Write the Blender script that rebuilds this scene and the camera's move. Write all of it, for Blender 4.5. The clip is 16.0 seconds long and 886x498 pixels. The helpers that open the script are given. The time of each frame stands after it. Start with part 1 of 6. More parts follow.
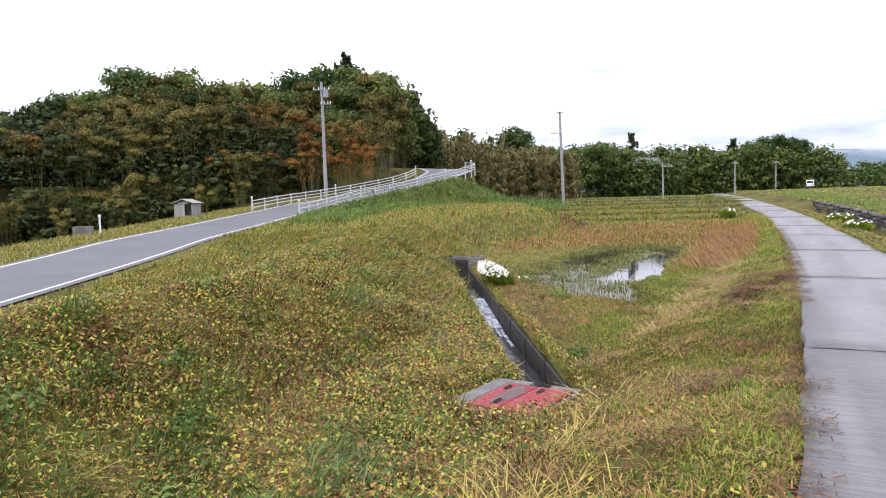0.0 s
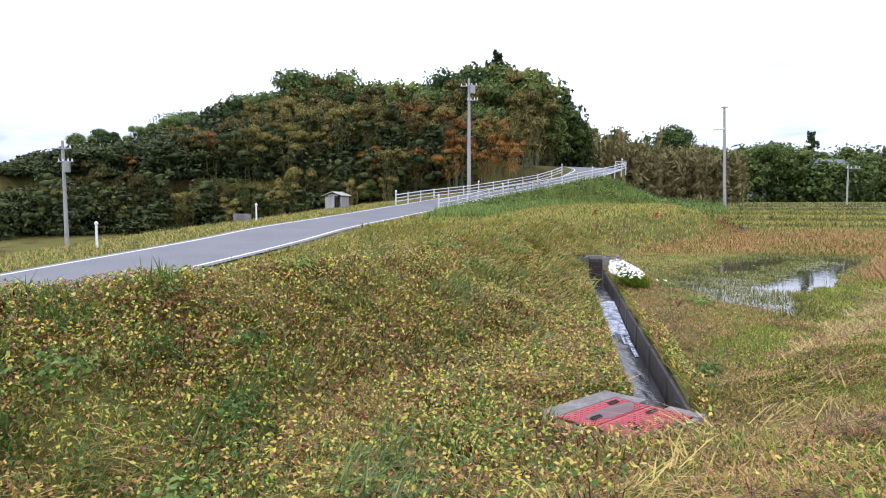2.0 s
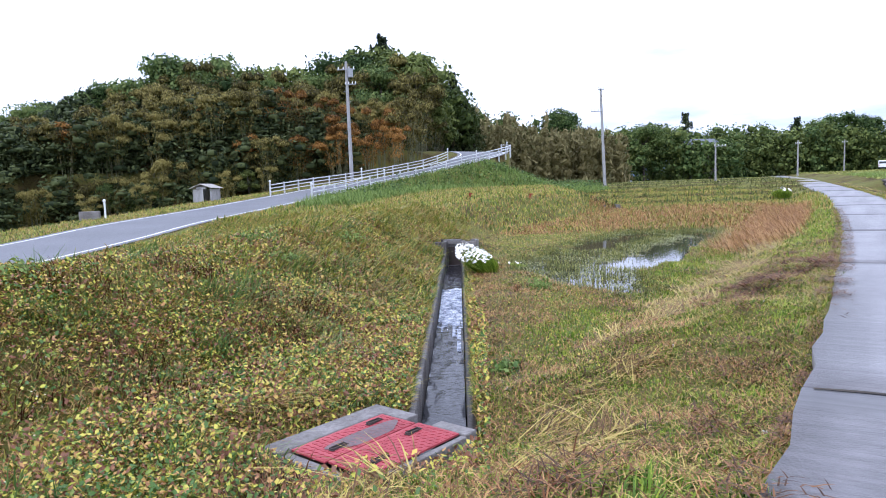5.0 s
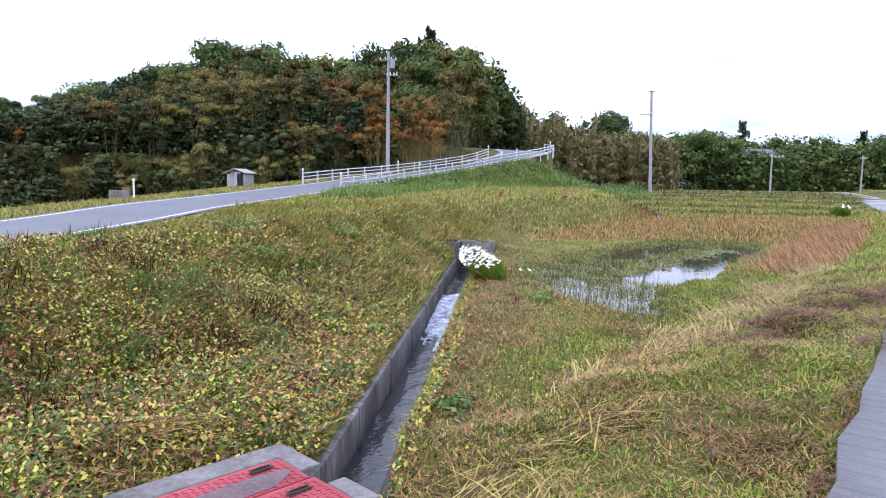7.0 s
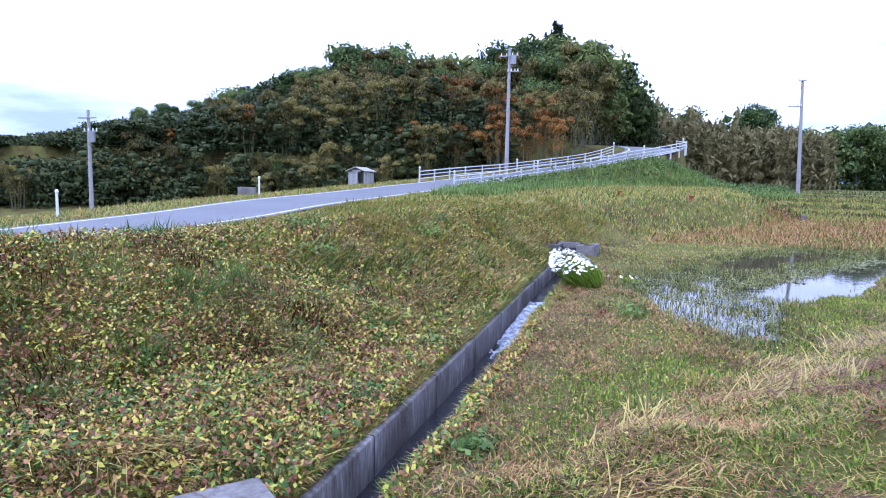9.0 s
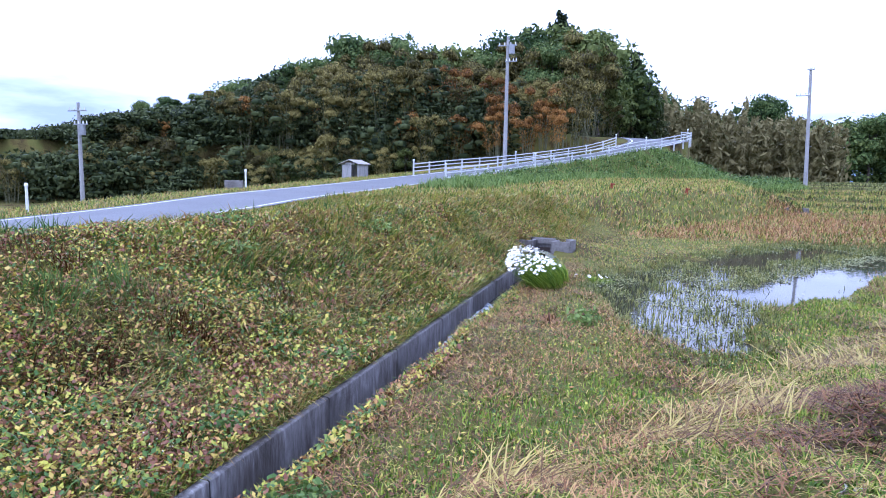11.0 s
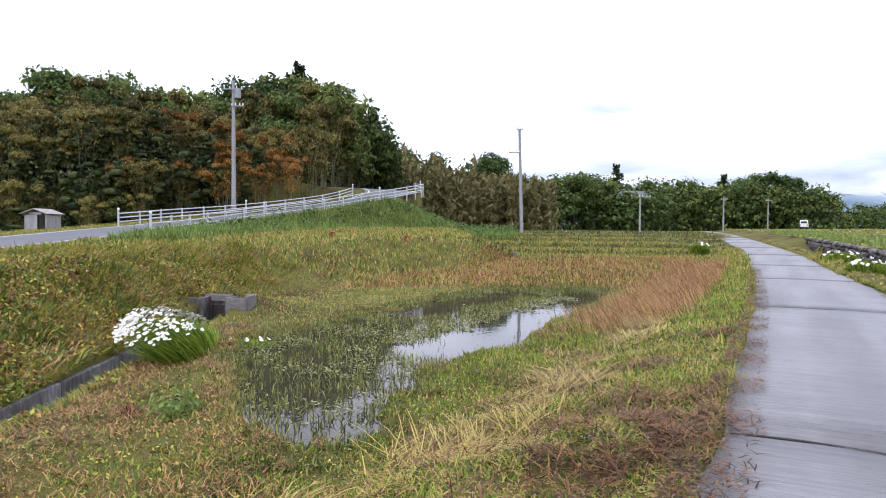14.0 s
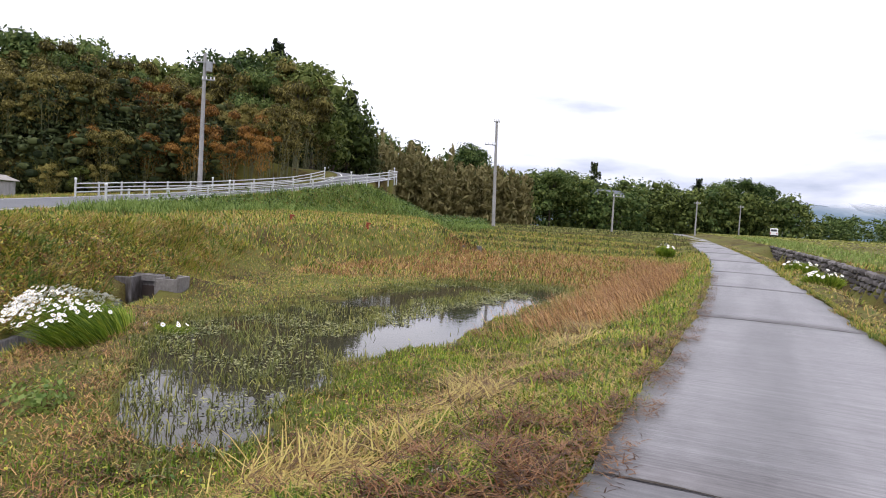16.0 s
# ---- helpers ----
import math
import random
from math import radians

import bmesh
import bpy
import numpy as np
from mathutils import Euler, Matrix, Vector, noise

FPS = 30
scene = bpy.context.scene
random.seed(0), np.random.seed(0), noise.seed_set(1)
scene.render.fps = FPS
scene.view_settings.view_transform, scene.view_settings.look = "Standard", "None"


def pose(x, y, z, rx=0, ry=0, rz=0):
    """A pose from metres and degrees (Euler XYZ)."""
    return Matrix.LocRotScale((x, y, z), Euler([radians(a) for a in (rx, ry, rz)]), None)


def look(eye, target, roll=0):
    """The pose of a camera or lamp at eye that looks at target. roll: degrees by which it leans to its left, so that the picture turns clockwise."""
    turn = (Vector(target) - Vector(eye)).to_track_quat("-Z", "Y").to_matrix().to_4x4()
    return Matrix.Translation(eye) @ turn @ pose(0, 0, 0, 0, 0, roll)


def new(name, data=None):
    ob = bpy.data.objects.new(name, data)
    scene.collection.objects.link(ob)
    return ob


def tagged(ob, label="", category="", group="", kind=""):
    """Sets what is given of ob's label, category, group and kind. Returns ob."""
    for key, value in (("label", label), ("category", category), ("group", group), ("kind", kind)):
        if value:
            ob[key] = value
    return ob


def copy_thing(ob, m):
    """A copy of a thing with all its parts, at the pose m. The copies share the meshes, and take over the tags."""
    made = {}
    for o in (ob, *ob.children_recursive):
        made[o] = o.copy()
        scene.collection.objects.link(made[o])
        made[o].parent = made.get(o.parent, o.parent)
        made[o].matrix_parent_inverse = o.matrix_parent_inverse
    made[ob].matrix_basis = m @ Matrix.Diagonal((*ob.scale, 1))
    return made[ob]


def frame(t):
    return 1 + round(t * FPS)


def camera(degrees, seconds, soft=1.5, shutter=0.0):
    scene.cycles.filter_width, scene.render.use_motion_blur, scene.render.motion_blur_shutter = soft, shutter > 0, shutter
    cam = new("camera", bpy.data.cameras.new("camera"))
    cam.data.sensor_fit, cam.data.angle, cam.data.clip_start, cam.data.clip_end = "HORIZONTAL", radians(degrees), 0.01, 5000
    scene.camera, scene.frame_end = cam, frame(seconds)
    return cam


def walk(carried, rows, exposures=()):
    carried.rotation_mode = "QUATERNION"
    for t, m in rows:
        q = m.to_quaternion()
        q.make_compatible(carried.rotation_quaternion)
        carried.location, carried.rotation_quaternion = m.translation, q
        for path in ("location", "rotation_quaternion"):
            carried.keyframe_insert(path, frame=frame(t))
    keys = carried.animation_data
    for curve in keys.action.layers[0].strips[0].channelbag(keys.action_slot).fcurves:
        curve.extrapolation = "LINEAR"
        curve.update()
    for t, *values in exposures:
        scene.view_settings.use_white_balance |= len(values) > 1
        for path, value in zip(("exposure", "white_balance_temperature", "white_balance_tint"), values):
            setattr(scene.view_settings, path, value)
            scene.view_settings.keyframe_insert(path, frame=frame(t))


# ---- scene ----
cam = camera(70.00, 16.0, 1.0)
# seconds, x, y, z, yaw, pitch, roll
ROWS = [
    (0.0, 0.124, -0.337, 1.562, -1.38, -4.36, 1.48),
    (0.5, 0.258, -0.029, 1.486, 4.52, -4.69, -1.44),
    (1.0, 0.384, 0.255, 1.418, 7.60, -5.85, -1.51),
    (1.5, 0.536, 0.494, 1.358, 10.11, -6.44, 0.26),
    (2.0, 0.723, 0.712, 1.294, 12.11, -4.16, -0.02),
    (2.5, 0.900, 0.949, 1.243, 10.81, -6.38, -0.70),
    (3.0, 1.101, 1.199, 1.215, 10.95, -7.58, 2.03),
    (3.5, 1.358, 1.469, 1.195, 8.65, -4.67, 1.34),
    (4.0, 1.658, 1.764, 1.167, 2.28, -4.52, 1.11),
    (6.5, 2.790, 3.449, 1.112, 7.03, -6.65, 2.08),
    (7.0, 2.986, 3.810, 1.094, 7.58, -5.57, -1.03),
    (7.5, 3.154, 4.152, 1.082, 11.34, -6.13, -3.22),
    (8.0, 3.301, 4.457, 1.077, 14.36, -5.99, -3.49),
    (8.5, 3.447, 4.696, 1.080, 15.24, -5.46, -2.21),
    (9.0, 3.628, 4.945, 1.079, 19.10, -5.90, -1.29),
    (9.5, 3.827, 5.213, 1.070, 17.26, -6.45, -3.67),
    (12.0, 4.787, 7.053, 1.088, 21.52, -6.53, 0.24),
    (12.5, 5.038, 7.443, 1.065, 14.05, -5.36, -0.68),
    (13.0, 5.298, 7.844, 1.035, 5.04, -2.65, 1.12),
    (13.5, 5.573, 8.230, 0.992, 0.81, -1.83, 1.49),
    (14.0, 5.776, 8.568, 0.955, -1.64, -1.54, -0.50),
    (14.5, 5.966, 8.780, 0.944, -1.65, -1.18, -0.47),
    (15.0, 6.134, 8.916, 0.944, 0.94, -1.72, 0.45),
    (15.5, 6.305, 9.006, 0.962, -1.23, -2.86, -2.19),
    (16.0, 6.470, 9.040, 1.015, -3.59, -2.45, -3.61),
]
walk(cam, [(t, pose(x, y, z, 90 + pitch, roll, yaw)) for t, x, y, z, yaw, pitch, roll in ROWS],
     exposures=((0.0, 0.12, 6300, 16), (2.0, 0.22, 5950, 16), (4.0, 0.26, 5350, 17), (6.5, 0.26, 5700, 18), (8.0, 0.36, 4900, 25), (12.4, 0.34, 4800, 25), (13.4, 0.16, 5500, 16), (16.0, -0.12, 6400, 16)))

# ---- world, sun ----
world = bpy.data.worlds.new("overcast_sky")
scene.world = world
world.use_nodes = True
wn, wl = world.node_tree.nodes, world.node_tree.links
wn.clear()
w_out = wn.new("ShaderNodeOutputWorld")
w_bg = wn.new("ShaderNodeBackground")
w_sky = wn.new("ShaderNodeTexSky")
w_sky.sky_type = "NISHITA"
w_sky.sun_disc = False
w_sky.sun_elevation = radians(52)
w_sky.sun_rotation = radians(200)
w_sky.dust_density = 3.0
w_co = wn.new("ShaderNodeTexCoord")
w_map = wn.new("ShaderNodeMapping")
w_map.inputs["Scale"].default_value = (2.2, 2.2, 9.0)
w_noise = wn.new("ShaderNodeTexNoise")
w_noise.inputs["Scale"].default_value = 1.6
w_noise.inputs["Detail"].default_value = 6.0
w_ramp = wn.new("ShaderNodeValToRGB")
w_ramp.color_ramp.elements[0].position, w_ramp.color_ramp.elements[0].color = 0.30, (0.34, 0.39, 0.50, 1)
w_ramp.color_ramp.elements[1].position, w_ramp.color_ramp.elements[1].color = 0.60, (0.965, 0.985, 1.06, 1)
w_dim = wn.new("ShaderNodeVectorMath")
w_dim.operation = "SCALE"
w_dim.inputs["Scale"].default_value = 0.10
w_mix = wn.new("ShaderNodeMix")
w_mix.data_type = "RGBA"
w_mix.inputs["Factor"].default_value = 0.93
wl.new(w_co.outputs["Generated"], w_map.inputs["Vector"])
wl.new(w_map.outputs["Vector"], w_noise.inputs["Vector"])
w_sep = wn.new("ShaderNodeSeparateXYZ")
wl.new(w_co.outputs["Generated"], w_sep.inputs[0])
w_low = wn.new("ShaderNodeMapRange")          # the cloud deck greys towards the horizon
w_low.inputs["From Min"].default_value, w_low.inputs["From Max"].default_value = 0.02, 0.22
w_low.inputs["To Min"].default_value, w_low.inputs["To Max"].default_value = -0.20, 0.18
wl.new(w_sep.outputs["Z"], w_low.inputs["Value"])
w_add = wn.new("ShaderNodeMath")
wl.new(w_low.outputs["Result"], w_add.inputs[0])
wl.new(w_noise.outputs["Fac"], w_add.inputs[1])
wl.new(w_add.outputs[0], w_ramp.inputs["Fac"])
wl.new(w_sky.outputs["Color"], w_dim.inputs[0])
wl.new(w_dim.outputs["Vector"], w_mix.inputs["A"])
wl.new(w_ramp.outputs["Color"], w_mix.inputs["B"])
wl.new(w_mix.outputs["Result"], w_bg.inputs["Color"])
w_bg.inputs["Strength"].default_value = 1.62
wl.new(w_bg.outputs["Background"], w_out.inputs["Surface"])

sun_data = bpy.data.lights.new("sun", "SUN")
sun_data.energy = 1.4
sun_data.angle = radians(14)
sun_data.color = (1.0, 0.97, 0.92)
sun = new("sun", sun_data)
sun.matrix_world = look((-20, -30, 60), (0, 0, 0))

# ---- materials ----
def material(name, colours, scale=1.0, rough=0.8, bump=0.0, bump_scale=None, fine=8.0, island=0.0, objrand=0.0,
             metal=0.0, translucent=0.0, spec=0.4, stretch=(1, 1, 1), coords="Object", spread=1.0):
    """Colours blended by two scales of noise; island and objrand vary the value from piece to piece."""
    m = bpy.data.materials.new(name)
    m.use_nodes = True
    n, l = m.node_tree.nodes, m.node_tree.links
    bs = n["Principled BSDF"]
    out = n["Material Output"]
    co = n.new("ShaderNodeTexCoord")
    mp = n.new("ShaderNodeMapping")
    mp.inputs["Scale"].default_value = stretch
    src = co.outputs[coords] if coords != "World" else n.new("ShaderNodeNewGeometry").outputs["Position"]
    l.new(src, mp.inputs["Vector"])
    big = n.new("ShaderNodeTexNoise")
    big.inputs["Scale"].default_value, big.inputs["Detail"].default_value = scale, 3.0
    small = n.new("ShaderNodeTexNoise")
    small.inputs["Scale"].default_value, small.inputs["Detail"].default_value = scale * fine, 5.0
    l.new(mp.outputs["Vector"], big.inputs["Vector"])
    l.new(mp.outputs["Vector"], small.inputs["Vector"])
    mix = n.new("ShaderNodeMath")
    mix.operation = "MULTIPLY_ADD"
    mix.inputs[1].default_value = 0.55
    half = n.new("ShaderNodeMath")
    half.operation = "MULTIPLY"
    half.inputs[1].default_value = 0.45
    l.new(small.outputs["Fac"], half.inputs[0])
    l.new(big.outputs["Fac"], mix.inputs[0])
    l.new(half.outputs[0], mix.inputs[2])
    fac = mix.outputs[0]
    if island:
        geo = n.new("ShaderNodeNewGeometry")
        add = n.new("ShaderNodeMath")
        add.operation = "MULTIPLY_ADD"
        sub = n.new("ShaderNodeMath")
        sub.operation = "SUBTRACT"
        sub.inputs[1].default_value = 0.5
        l.new(geo.outputs["Random Per Island"], sub.inputs[0])
        l.new(sub.outputs[0], add.inputs[0])
        add.inputs[1].default_value = island
        l.new(fac, add.inputs[2])
        fac = add.outputs[0]
    if objrand:
        ob = n.new("ShaderNodeObjectInfo")
        add = n.new("ShaderNodeMath")
        add.operation = "MULTIPLY_ADD"
        sub = n.new("ShaderNodeMath")
        sub.operation = "SUBTRACT"
        sub.inputs[1].default_value = 0.5
        l.new(ob.outputs["Random"], sub.inputs[0])
        l.new(sub.outputs[0], add.inputs[0])
        add.inputs[1].default_value = objrand
        l.new(fac, add.inputs[2])
        fac = add.outputs[0]
    ramp = n.new("ShaderNodeValToRGB")
    el = ramp.color_ramp.elements
    lo, hi = 0.5 - 0.22 * spread, 0.5 + 0.22 * spread
    count = len(colours)
    while len(el) < count:
        el.new(0.5)
    for i, c in enumerate(colours):
        el[i].position = lo + (hi - lo) * i / max(1, count - 1)
    for i, c in enumerate(colours):
        el[i].color = (*c, 1)
    l.new(fac, ramp.inputs["Fac"])
    l.new(ramp.outputs["Color"], bs.inputs["Base Color"])
    bs.inputs["Roughness"].default_value = rough
    bs.inputs["Metallic"].default_value = metal
    bs.inputs["Specular IOR Level"].default_value = spec
    if bump:
        bn = n.new("ShaderNodeTexNoise")
        bn.inputs["Scale"].default_value, bn.inputs["Detail"].default_value = bump_scale or scale * fine, 6.0
        l.new(mp.outputs["Vector"], bn.inputs["Vector"])
        bp = n.new("ShaderNodeBump")
        bp.inputs["Strength"].default_value, bp.inputs["Distance"].default_value = min(1, bump), 0.02
        l.new(bn.outputs["Fac"], bp.inputs["Height"])
        l.new(bp.outputs["Normal"], bs.inputs["Normal"])
    if translucent:
        tr = n.new("ShaderNodeBsdfTranslucent")
        l.new(ramp.outputs["Color"], tr.inputs["Color"])
        sh = n.new("ShaderNodeMixShader")
        sh.inputs["Fac"].default_value = translucent
        l.new(bs.outputs["BSDF"], sh.inputs[1])
        l.new(tr.outputs["BSDF"], sh.inputs[2])
        l.new(sh.outputs["Shader"], out.inputs["Surface"])
    return m


def plain(name, colour, rough=0.6, metal=0.0, scale=6.0, vary=0.25, bump=0.0, objrand=0.0):
    """One paint or metal with slight stains."""
    dark = tuple(c * (1 - vary) for c in colour)
    light = tuple(min(1, c * (1 + vary * 0.5)) for c in colour)
    return material(name, (dark, colour, light), scale=scale, rough=rough, metal=metal, bump=bump, objrand=objrand)


M_ground = material("cut_grass_soil", ((0.020, 0.013, 0.007), (0.070, 0.050, 0.018), (0.130, 0.115, 0.030), (0.090, 0.105, 0.022),
                    (0.210, 0.170, 0.060)), scale=0.55, fine=70.0, spread=0.7, rough=0.95, bump=0.9, bump_scale=45.0, coords="World", spec=0.15)
M_concrete_road = material("farm_road_concrete", ((0.120, 0.113, 0.116), (0.168, 0.161, 0.166), (0.212, 0.205, 0.210)), scale=0.7, fine=14.0,
                           rough=0.42, bump=0.35, bump_scale=60.0, coords="World", objrand=0.12)
def broom(m, angle, amount):
    """Fine lines across the road, left by the finishing broom, and worn damp tracks along it."""
    n, l = m.node_tree.nodes, m.node_tree.links
    geo = n.new("ShaderNodeNewGeometry")
    bs = n["Principled BSDF"]
    base = bs.inputs["Base Color"].links[0].from_socket
    for scale, detail, lo, hi in (((0.5, 24.0, 1), 5.0, 1 - amount, 1 + amount * 0.6), ((1.1, 0.10, 1), 3.0, 1 - amount * 1.1, 1 + amount * 0.7)):
        mp = n.new("ShaderNodeMapping")
        mp.inputs["Rotation"].default_value = (0, 0, radians(angle))
        mid = n.new("ShaderNodeMapping")
        mid.inputs["Scale"].default_value = scale
        l.new(geo.outputs["Position"], mp.inputs["Vector"])
        l.new(mp.outputs["Vector"], mid.inputs["Vector"])
        ns = n.new("ShaderNodeTexNoise")
        ns.inputs["Scale"].default_value, ns.inputs["Detail"].default_value = 1.6, detail
        l.new(mid.outputs["Vector"], ns.inputs["Vector"])
        rg = n.new("ShaderNodeMapRange")
        rg.inputs["From Min"].default_value, rg.inputs["From Max"].default_value = 0.35, 0.65
        rg.inputs["To Min"].default_value, rg.inputs["To Max"].default_value = lo, hi
        l.new(ns.outputs["Fac"], rg.inputs["Value"])
        mul = n.new("ShaderNodeVectorMath")
        mul.operation = "SCALE"
        l.new(base, mul.inputs[0])
        l.new(rg.outputs["Result"], mul.inputs["Scale"])
        base = mul.outputs["Vector"]
    l.new(base, bs.inputs["Base Color"])


broom(M_concrete_road, 30, 0.24)
M_asphalt = material("asphalt", ((0.095, 0.097, 0.104), (0.125, 0.128, 0.138), (0.150, 0.153, 0.165)), scale=0.5, fine=60.0, rough=0.62,
                     bump=0.3, bump_scale=90.0, coords="World")
M_line = plain("road_paint_white", (0.74, 0.74, 0.73), 0.6, scale=3.0, vary=0.2)
M_concrete = material("old_concrete", ((0.085, 0.075, 0.066), (0.175, 0.163, 0.155), (0.28, 0.265, 0.255)), scale=2.2, fine=10.0, rough=0.85,
                      bump=0.6, bump_scale=45.0, coords="World")
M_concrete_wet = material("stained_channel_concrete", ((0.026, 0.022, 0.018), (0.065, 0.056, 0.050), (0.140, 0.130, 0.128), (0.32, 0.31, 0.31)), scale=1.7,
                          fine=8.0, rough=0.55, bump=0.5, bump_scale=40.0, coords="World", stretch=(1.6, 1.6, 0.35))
# the right wall's shade is put into this darker copy of the concrete
M_channel_shaded = material("wet_shaded_channel_concrete", ((0.014, 0.012, 0.010), (0.030, 0.026, 0.023), (0.060, 0.053, 0.050)), scale=1.7, fine=8.0,
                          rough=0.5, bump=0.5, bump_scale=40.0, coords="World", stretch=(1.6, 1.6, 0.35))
M_red = material("red_painted_steel", ((0.20, 0.026, 0.032), (0.32, 0.045, 0.055), (0.40, 0.085, 0.095)), scale=1.6, fine=10.0, rough=0.6,
                 bump=0.2, coords="World")
M_bare = material("worn_bare_steel", ((0.085, 0.055, 0.055), (0.14, 0.10, 0.10), (0.20, 0.14, 0.14)), scale=3.0, rough=0.6, bump=0.3, coords="World")
M_dark = plain("dark_iron", (0.045, 0.032, 0.028), 0.6, scale=20)
M_rail = plain("rail_white_paint", (0.56, 0.57, 0.57), 0.5, scale=2.0, vary=0.2)
M_post = plain("marker_white_plastic", (0.72, 0.73, 0.73), 0.45, scale=4.0, vary=0.12)
M_pole = material("pole_concrete", ((0.23, 0.225, 0.22), (0.31, 0.305, 0.30), (0.37, 0.365, 0.36)), scale=1.5, rough=0.85, bump=0.2)
M_steel = plain("galvanised_steel", (0.30, 0.31, 0.32), 0.45, metal=0.6)
M_shed = material("weathered_shed_boards", ((0.20, 0.195, 0.19), (0.33, 0.325, 0.32), (0.44, 0.435, 0.43)), scale=1.5, rough=0.9, bump=0.3, stretch=(3, 3, 0.6))
M_roof = material("shed_roof_sheet", ((0.22, 0.20, 0.18), (0.33, 0.31, 0.28), (0.42, 0.40, 0.37)), scale=2.0, rough=0.8, bump=0.2)
M_orange = plain("orange_plastic", (0.26, 0.045, 0.018), 0.6)
M_bark = material("bark", ((0.045, 0.035, 0.028), (0.085, 0.068, 0.055), (0.13, 0.11, 0.09)), scale=3.0, rough=0.95, bump=0.8, stretch=(2, 2, 0.5))
M_culm = material("bamboo_culm", ((0.06, 0.065, 0.03), (0.12, 0.12, 0.055), (0.20, 0.19, 0.09)), scale=1.0, rough=0.6)
M_stone = material("field_stone", ((0.055, 0.048, 0.044), (0.105, 0.095, 0.09), (0.17, 0.155, 0.15)), scale=2.5, rough=0.95, bump=0.7, objrand=0.5, coords="World")


def foliage(name, cols, island=0.5, objrand=0.5, tr=0.25, scale=0.35, spread=0.8, rough=0.6, spec=0.3):
    cols = [(a * 1.04, b, c * 1.05) for a, b, c in cols]
    return material(name, cols, scale=scale, fine=6.0, rough=rough, island=island, objrand=objrand, translucent=tr, coords="World", spec=spec, spread=spread)


M_leaf = foliage("broadleaf_foliage", ((0.030, 0.058, 0.016), (0.080, 0.130, 0.034), (0.170, 0.225, 0.064)), spread=1.0, tr=0.25, spec=0.12)
M_leaf_light = foliage("young_foliage", ((0.046, 0.072, 0.018), (0.112, 0.150, 0.036), (0.195, 0.240, 0.064)), spec=0.12)
M_conifer_shade = foliage("conifer_and_shade_foliage", ((0.016, 0.026, 0.010), (0.036, 0.052, 0.018), (0.078, 0.098, 0.034)), spec=0.10, tr=0.1)
M_bamboo = foliage("bamboo_foliage", ((0.050, 0.046, 0.013), (0.135, 0.122, 0.030), (0.270, 0.238, 0.066)), objrand=0.45, tr=0.2, spec=0.12, spread=1.0)
M_bamboo_dry = foliage("bamboo_orange_foliage", ((0.100, 0.052, 0.013), (0.240, 0.119, 0.024), (0.370, 0.202, 0.048)), tr=0.2, spec=0.12)
# distant bamboo, greyed so that aerial haze sits in the leaf colour
M_bamboo_hazed = foliage("hazed_bamboo_foliage", ((0.060, 0.064, 0.024), (0.130, 0.126, 0.048), (0.225, 0.205, 0.086)), spec=0.12)
M_shrub = foliage("embankment_grass", ((0.060, 0.110, 0.020), (0.130, 0.215, 0.040), (0.215, 0.300, 0.070)), scale=0.6)
M_blade = foliage("grass_blades", ((0.080, 0.140, 0.018), (0.190, 0.265, 0.030), (0.370, 0.400, 0.052), (0.480, 0.430, 0.095), (0.400, 0.270, 0.095)), island=0.55, objrand=0.0, scale=0.8, spread=0.70, rough=0.5, spec=0.32)
M_green_blade = foliage("fresh_grass_blades", ((0.080, 0.155, 0.014), (0.190, 0.300, 0.026), (0.340, 0.410, 0.050)), island=0.5, objrand=0.0, scale=0.7)
M_hay = foliage("mown_hay", ((0.105, 0.058, 0.020), (0.225, 0.150, 0.040), (0.350, 0.260, 0.064), (0.440, 0.370, 0.095)), island=0.55, objrand=0.0, tr=0.1, scale=1.8, spread=0.75, rough=0.55, spec=0.22)
M_reed = foliage("dry_reed", ((0.170, 0.082, 0.028), (0.340, 0.175, 0.060), (0.470, 0.290, 0.110)), island=0.7, objrand=0.0, tr=0.12)
M_weed = foliage("weed_leaves", ((0.070, 0.145, 0.022), (0.230, 0.300, 0.034), (0.500, 0.500, 0.058), (0.600, 0.500, 0.090), (0.480, 0.270, 0.085), (0.200, 0.085, 0.040)), island=0.62, objrand=0.0, scale=0.9, spread=0.80, rough=0.45, spec=0.35)
M_mulch = foliage("rotting_cuttings", ((0.046, 0.021, 0.009), (0.125, 0.055, 0.020), (0.230, 0.120, 0.044)), island=0.7, objrand=0.0, tr=0.05)
M_long = foliage("long_green_grass", ((0.050, 0.110, 0.024), (0.110, 0.210, 0.046), (0.200, 0.300, 0.080)), island=0.4, objrand=0.0, scale=1.2, rough=0.4, spec=0.55)
M_dead = foliage("dying_weeds", ((0.034, 0.013, 0.006), (0.090, 0.036, 0.014), (0.180, 0.090, 0.034)), island=0.5, objrand=0.0, tr=0.05, scale=1.5, rough=0.8, spec=0.1)
M_bramble = foliage("bramble_leaves", ((0.035, 0.070, 0.016), (0.075, 0.140, 0.028), (0.150, 0.220, 0.050)), island=0.6, objrand=0.0)
M_seed = foliage("cream_seed_heads", ((0.34, 0.28, 0.17), (0.50, 0.44, 0.30), (0.62, 0.57, 0.42)), island=0.5, objrand=0.0, tr=0.1)
M_step = foliage("rough_step_grass", ((0.045, 0.060, 0.016), (0.085, 0.108, 0.028), (0.140, 0.158, 0.048)), objrand=0.0)
M_paddy = foliage("rice_field_growth", ((0.190, 0.220, 0.045), (0.290, 0.320, 0.070), (0.390, 0.400, 0.110)), objrand=0.0)
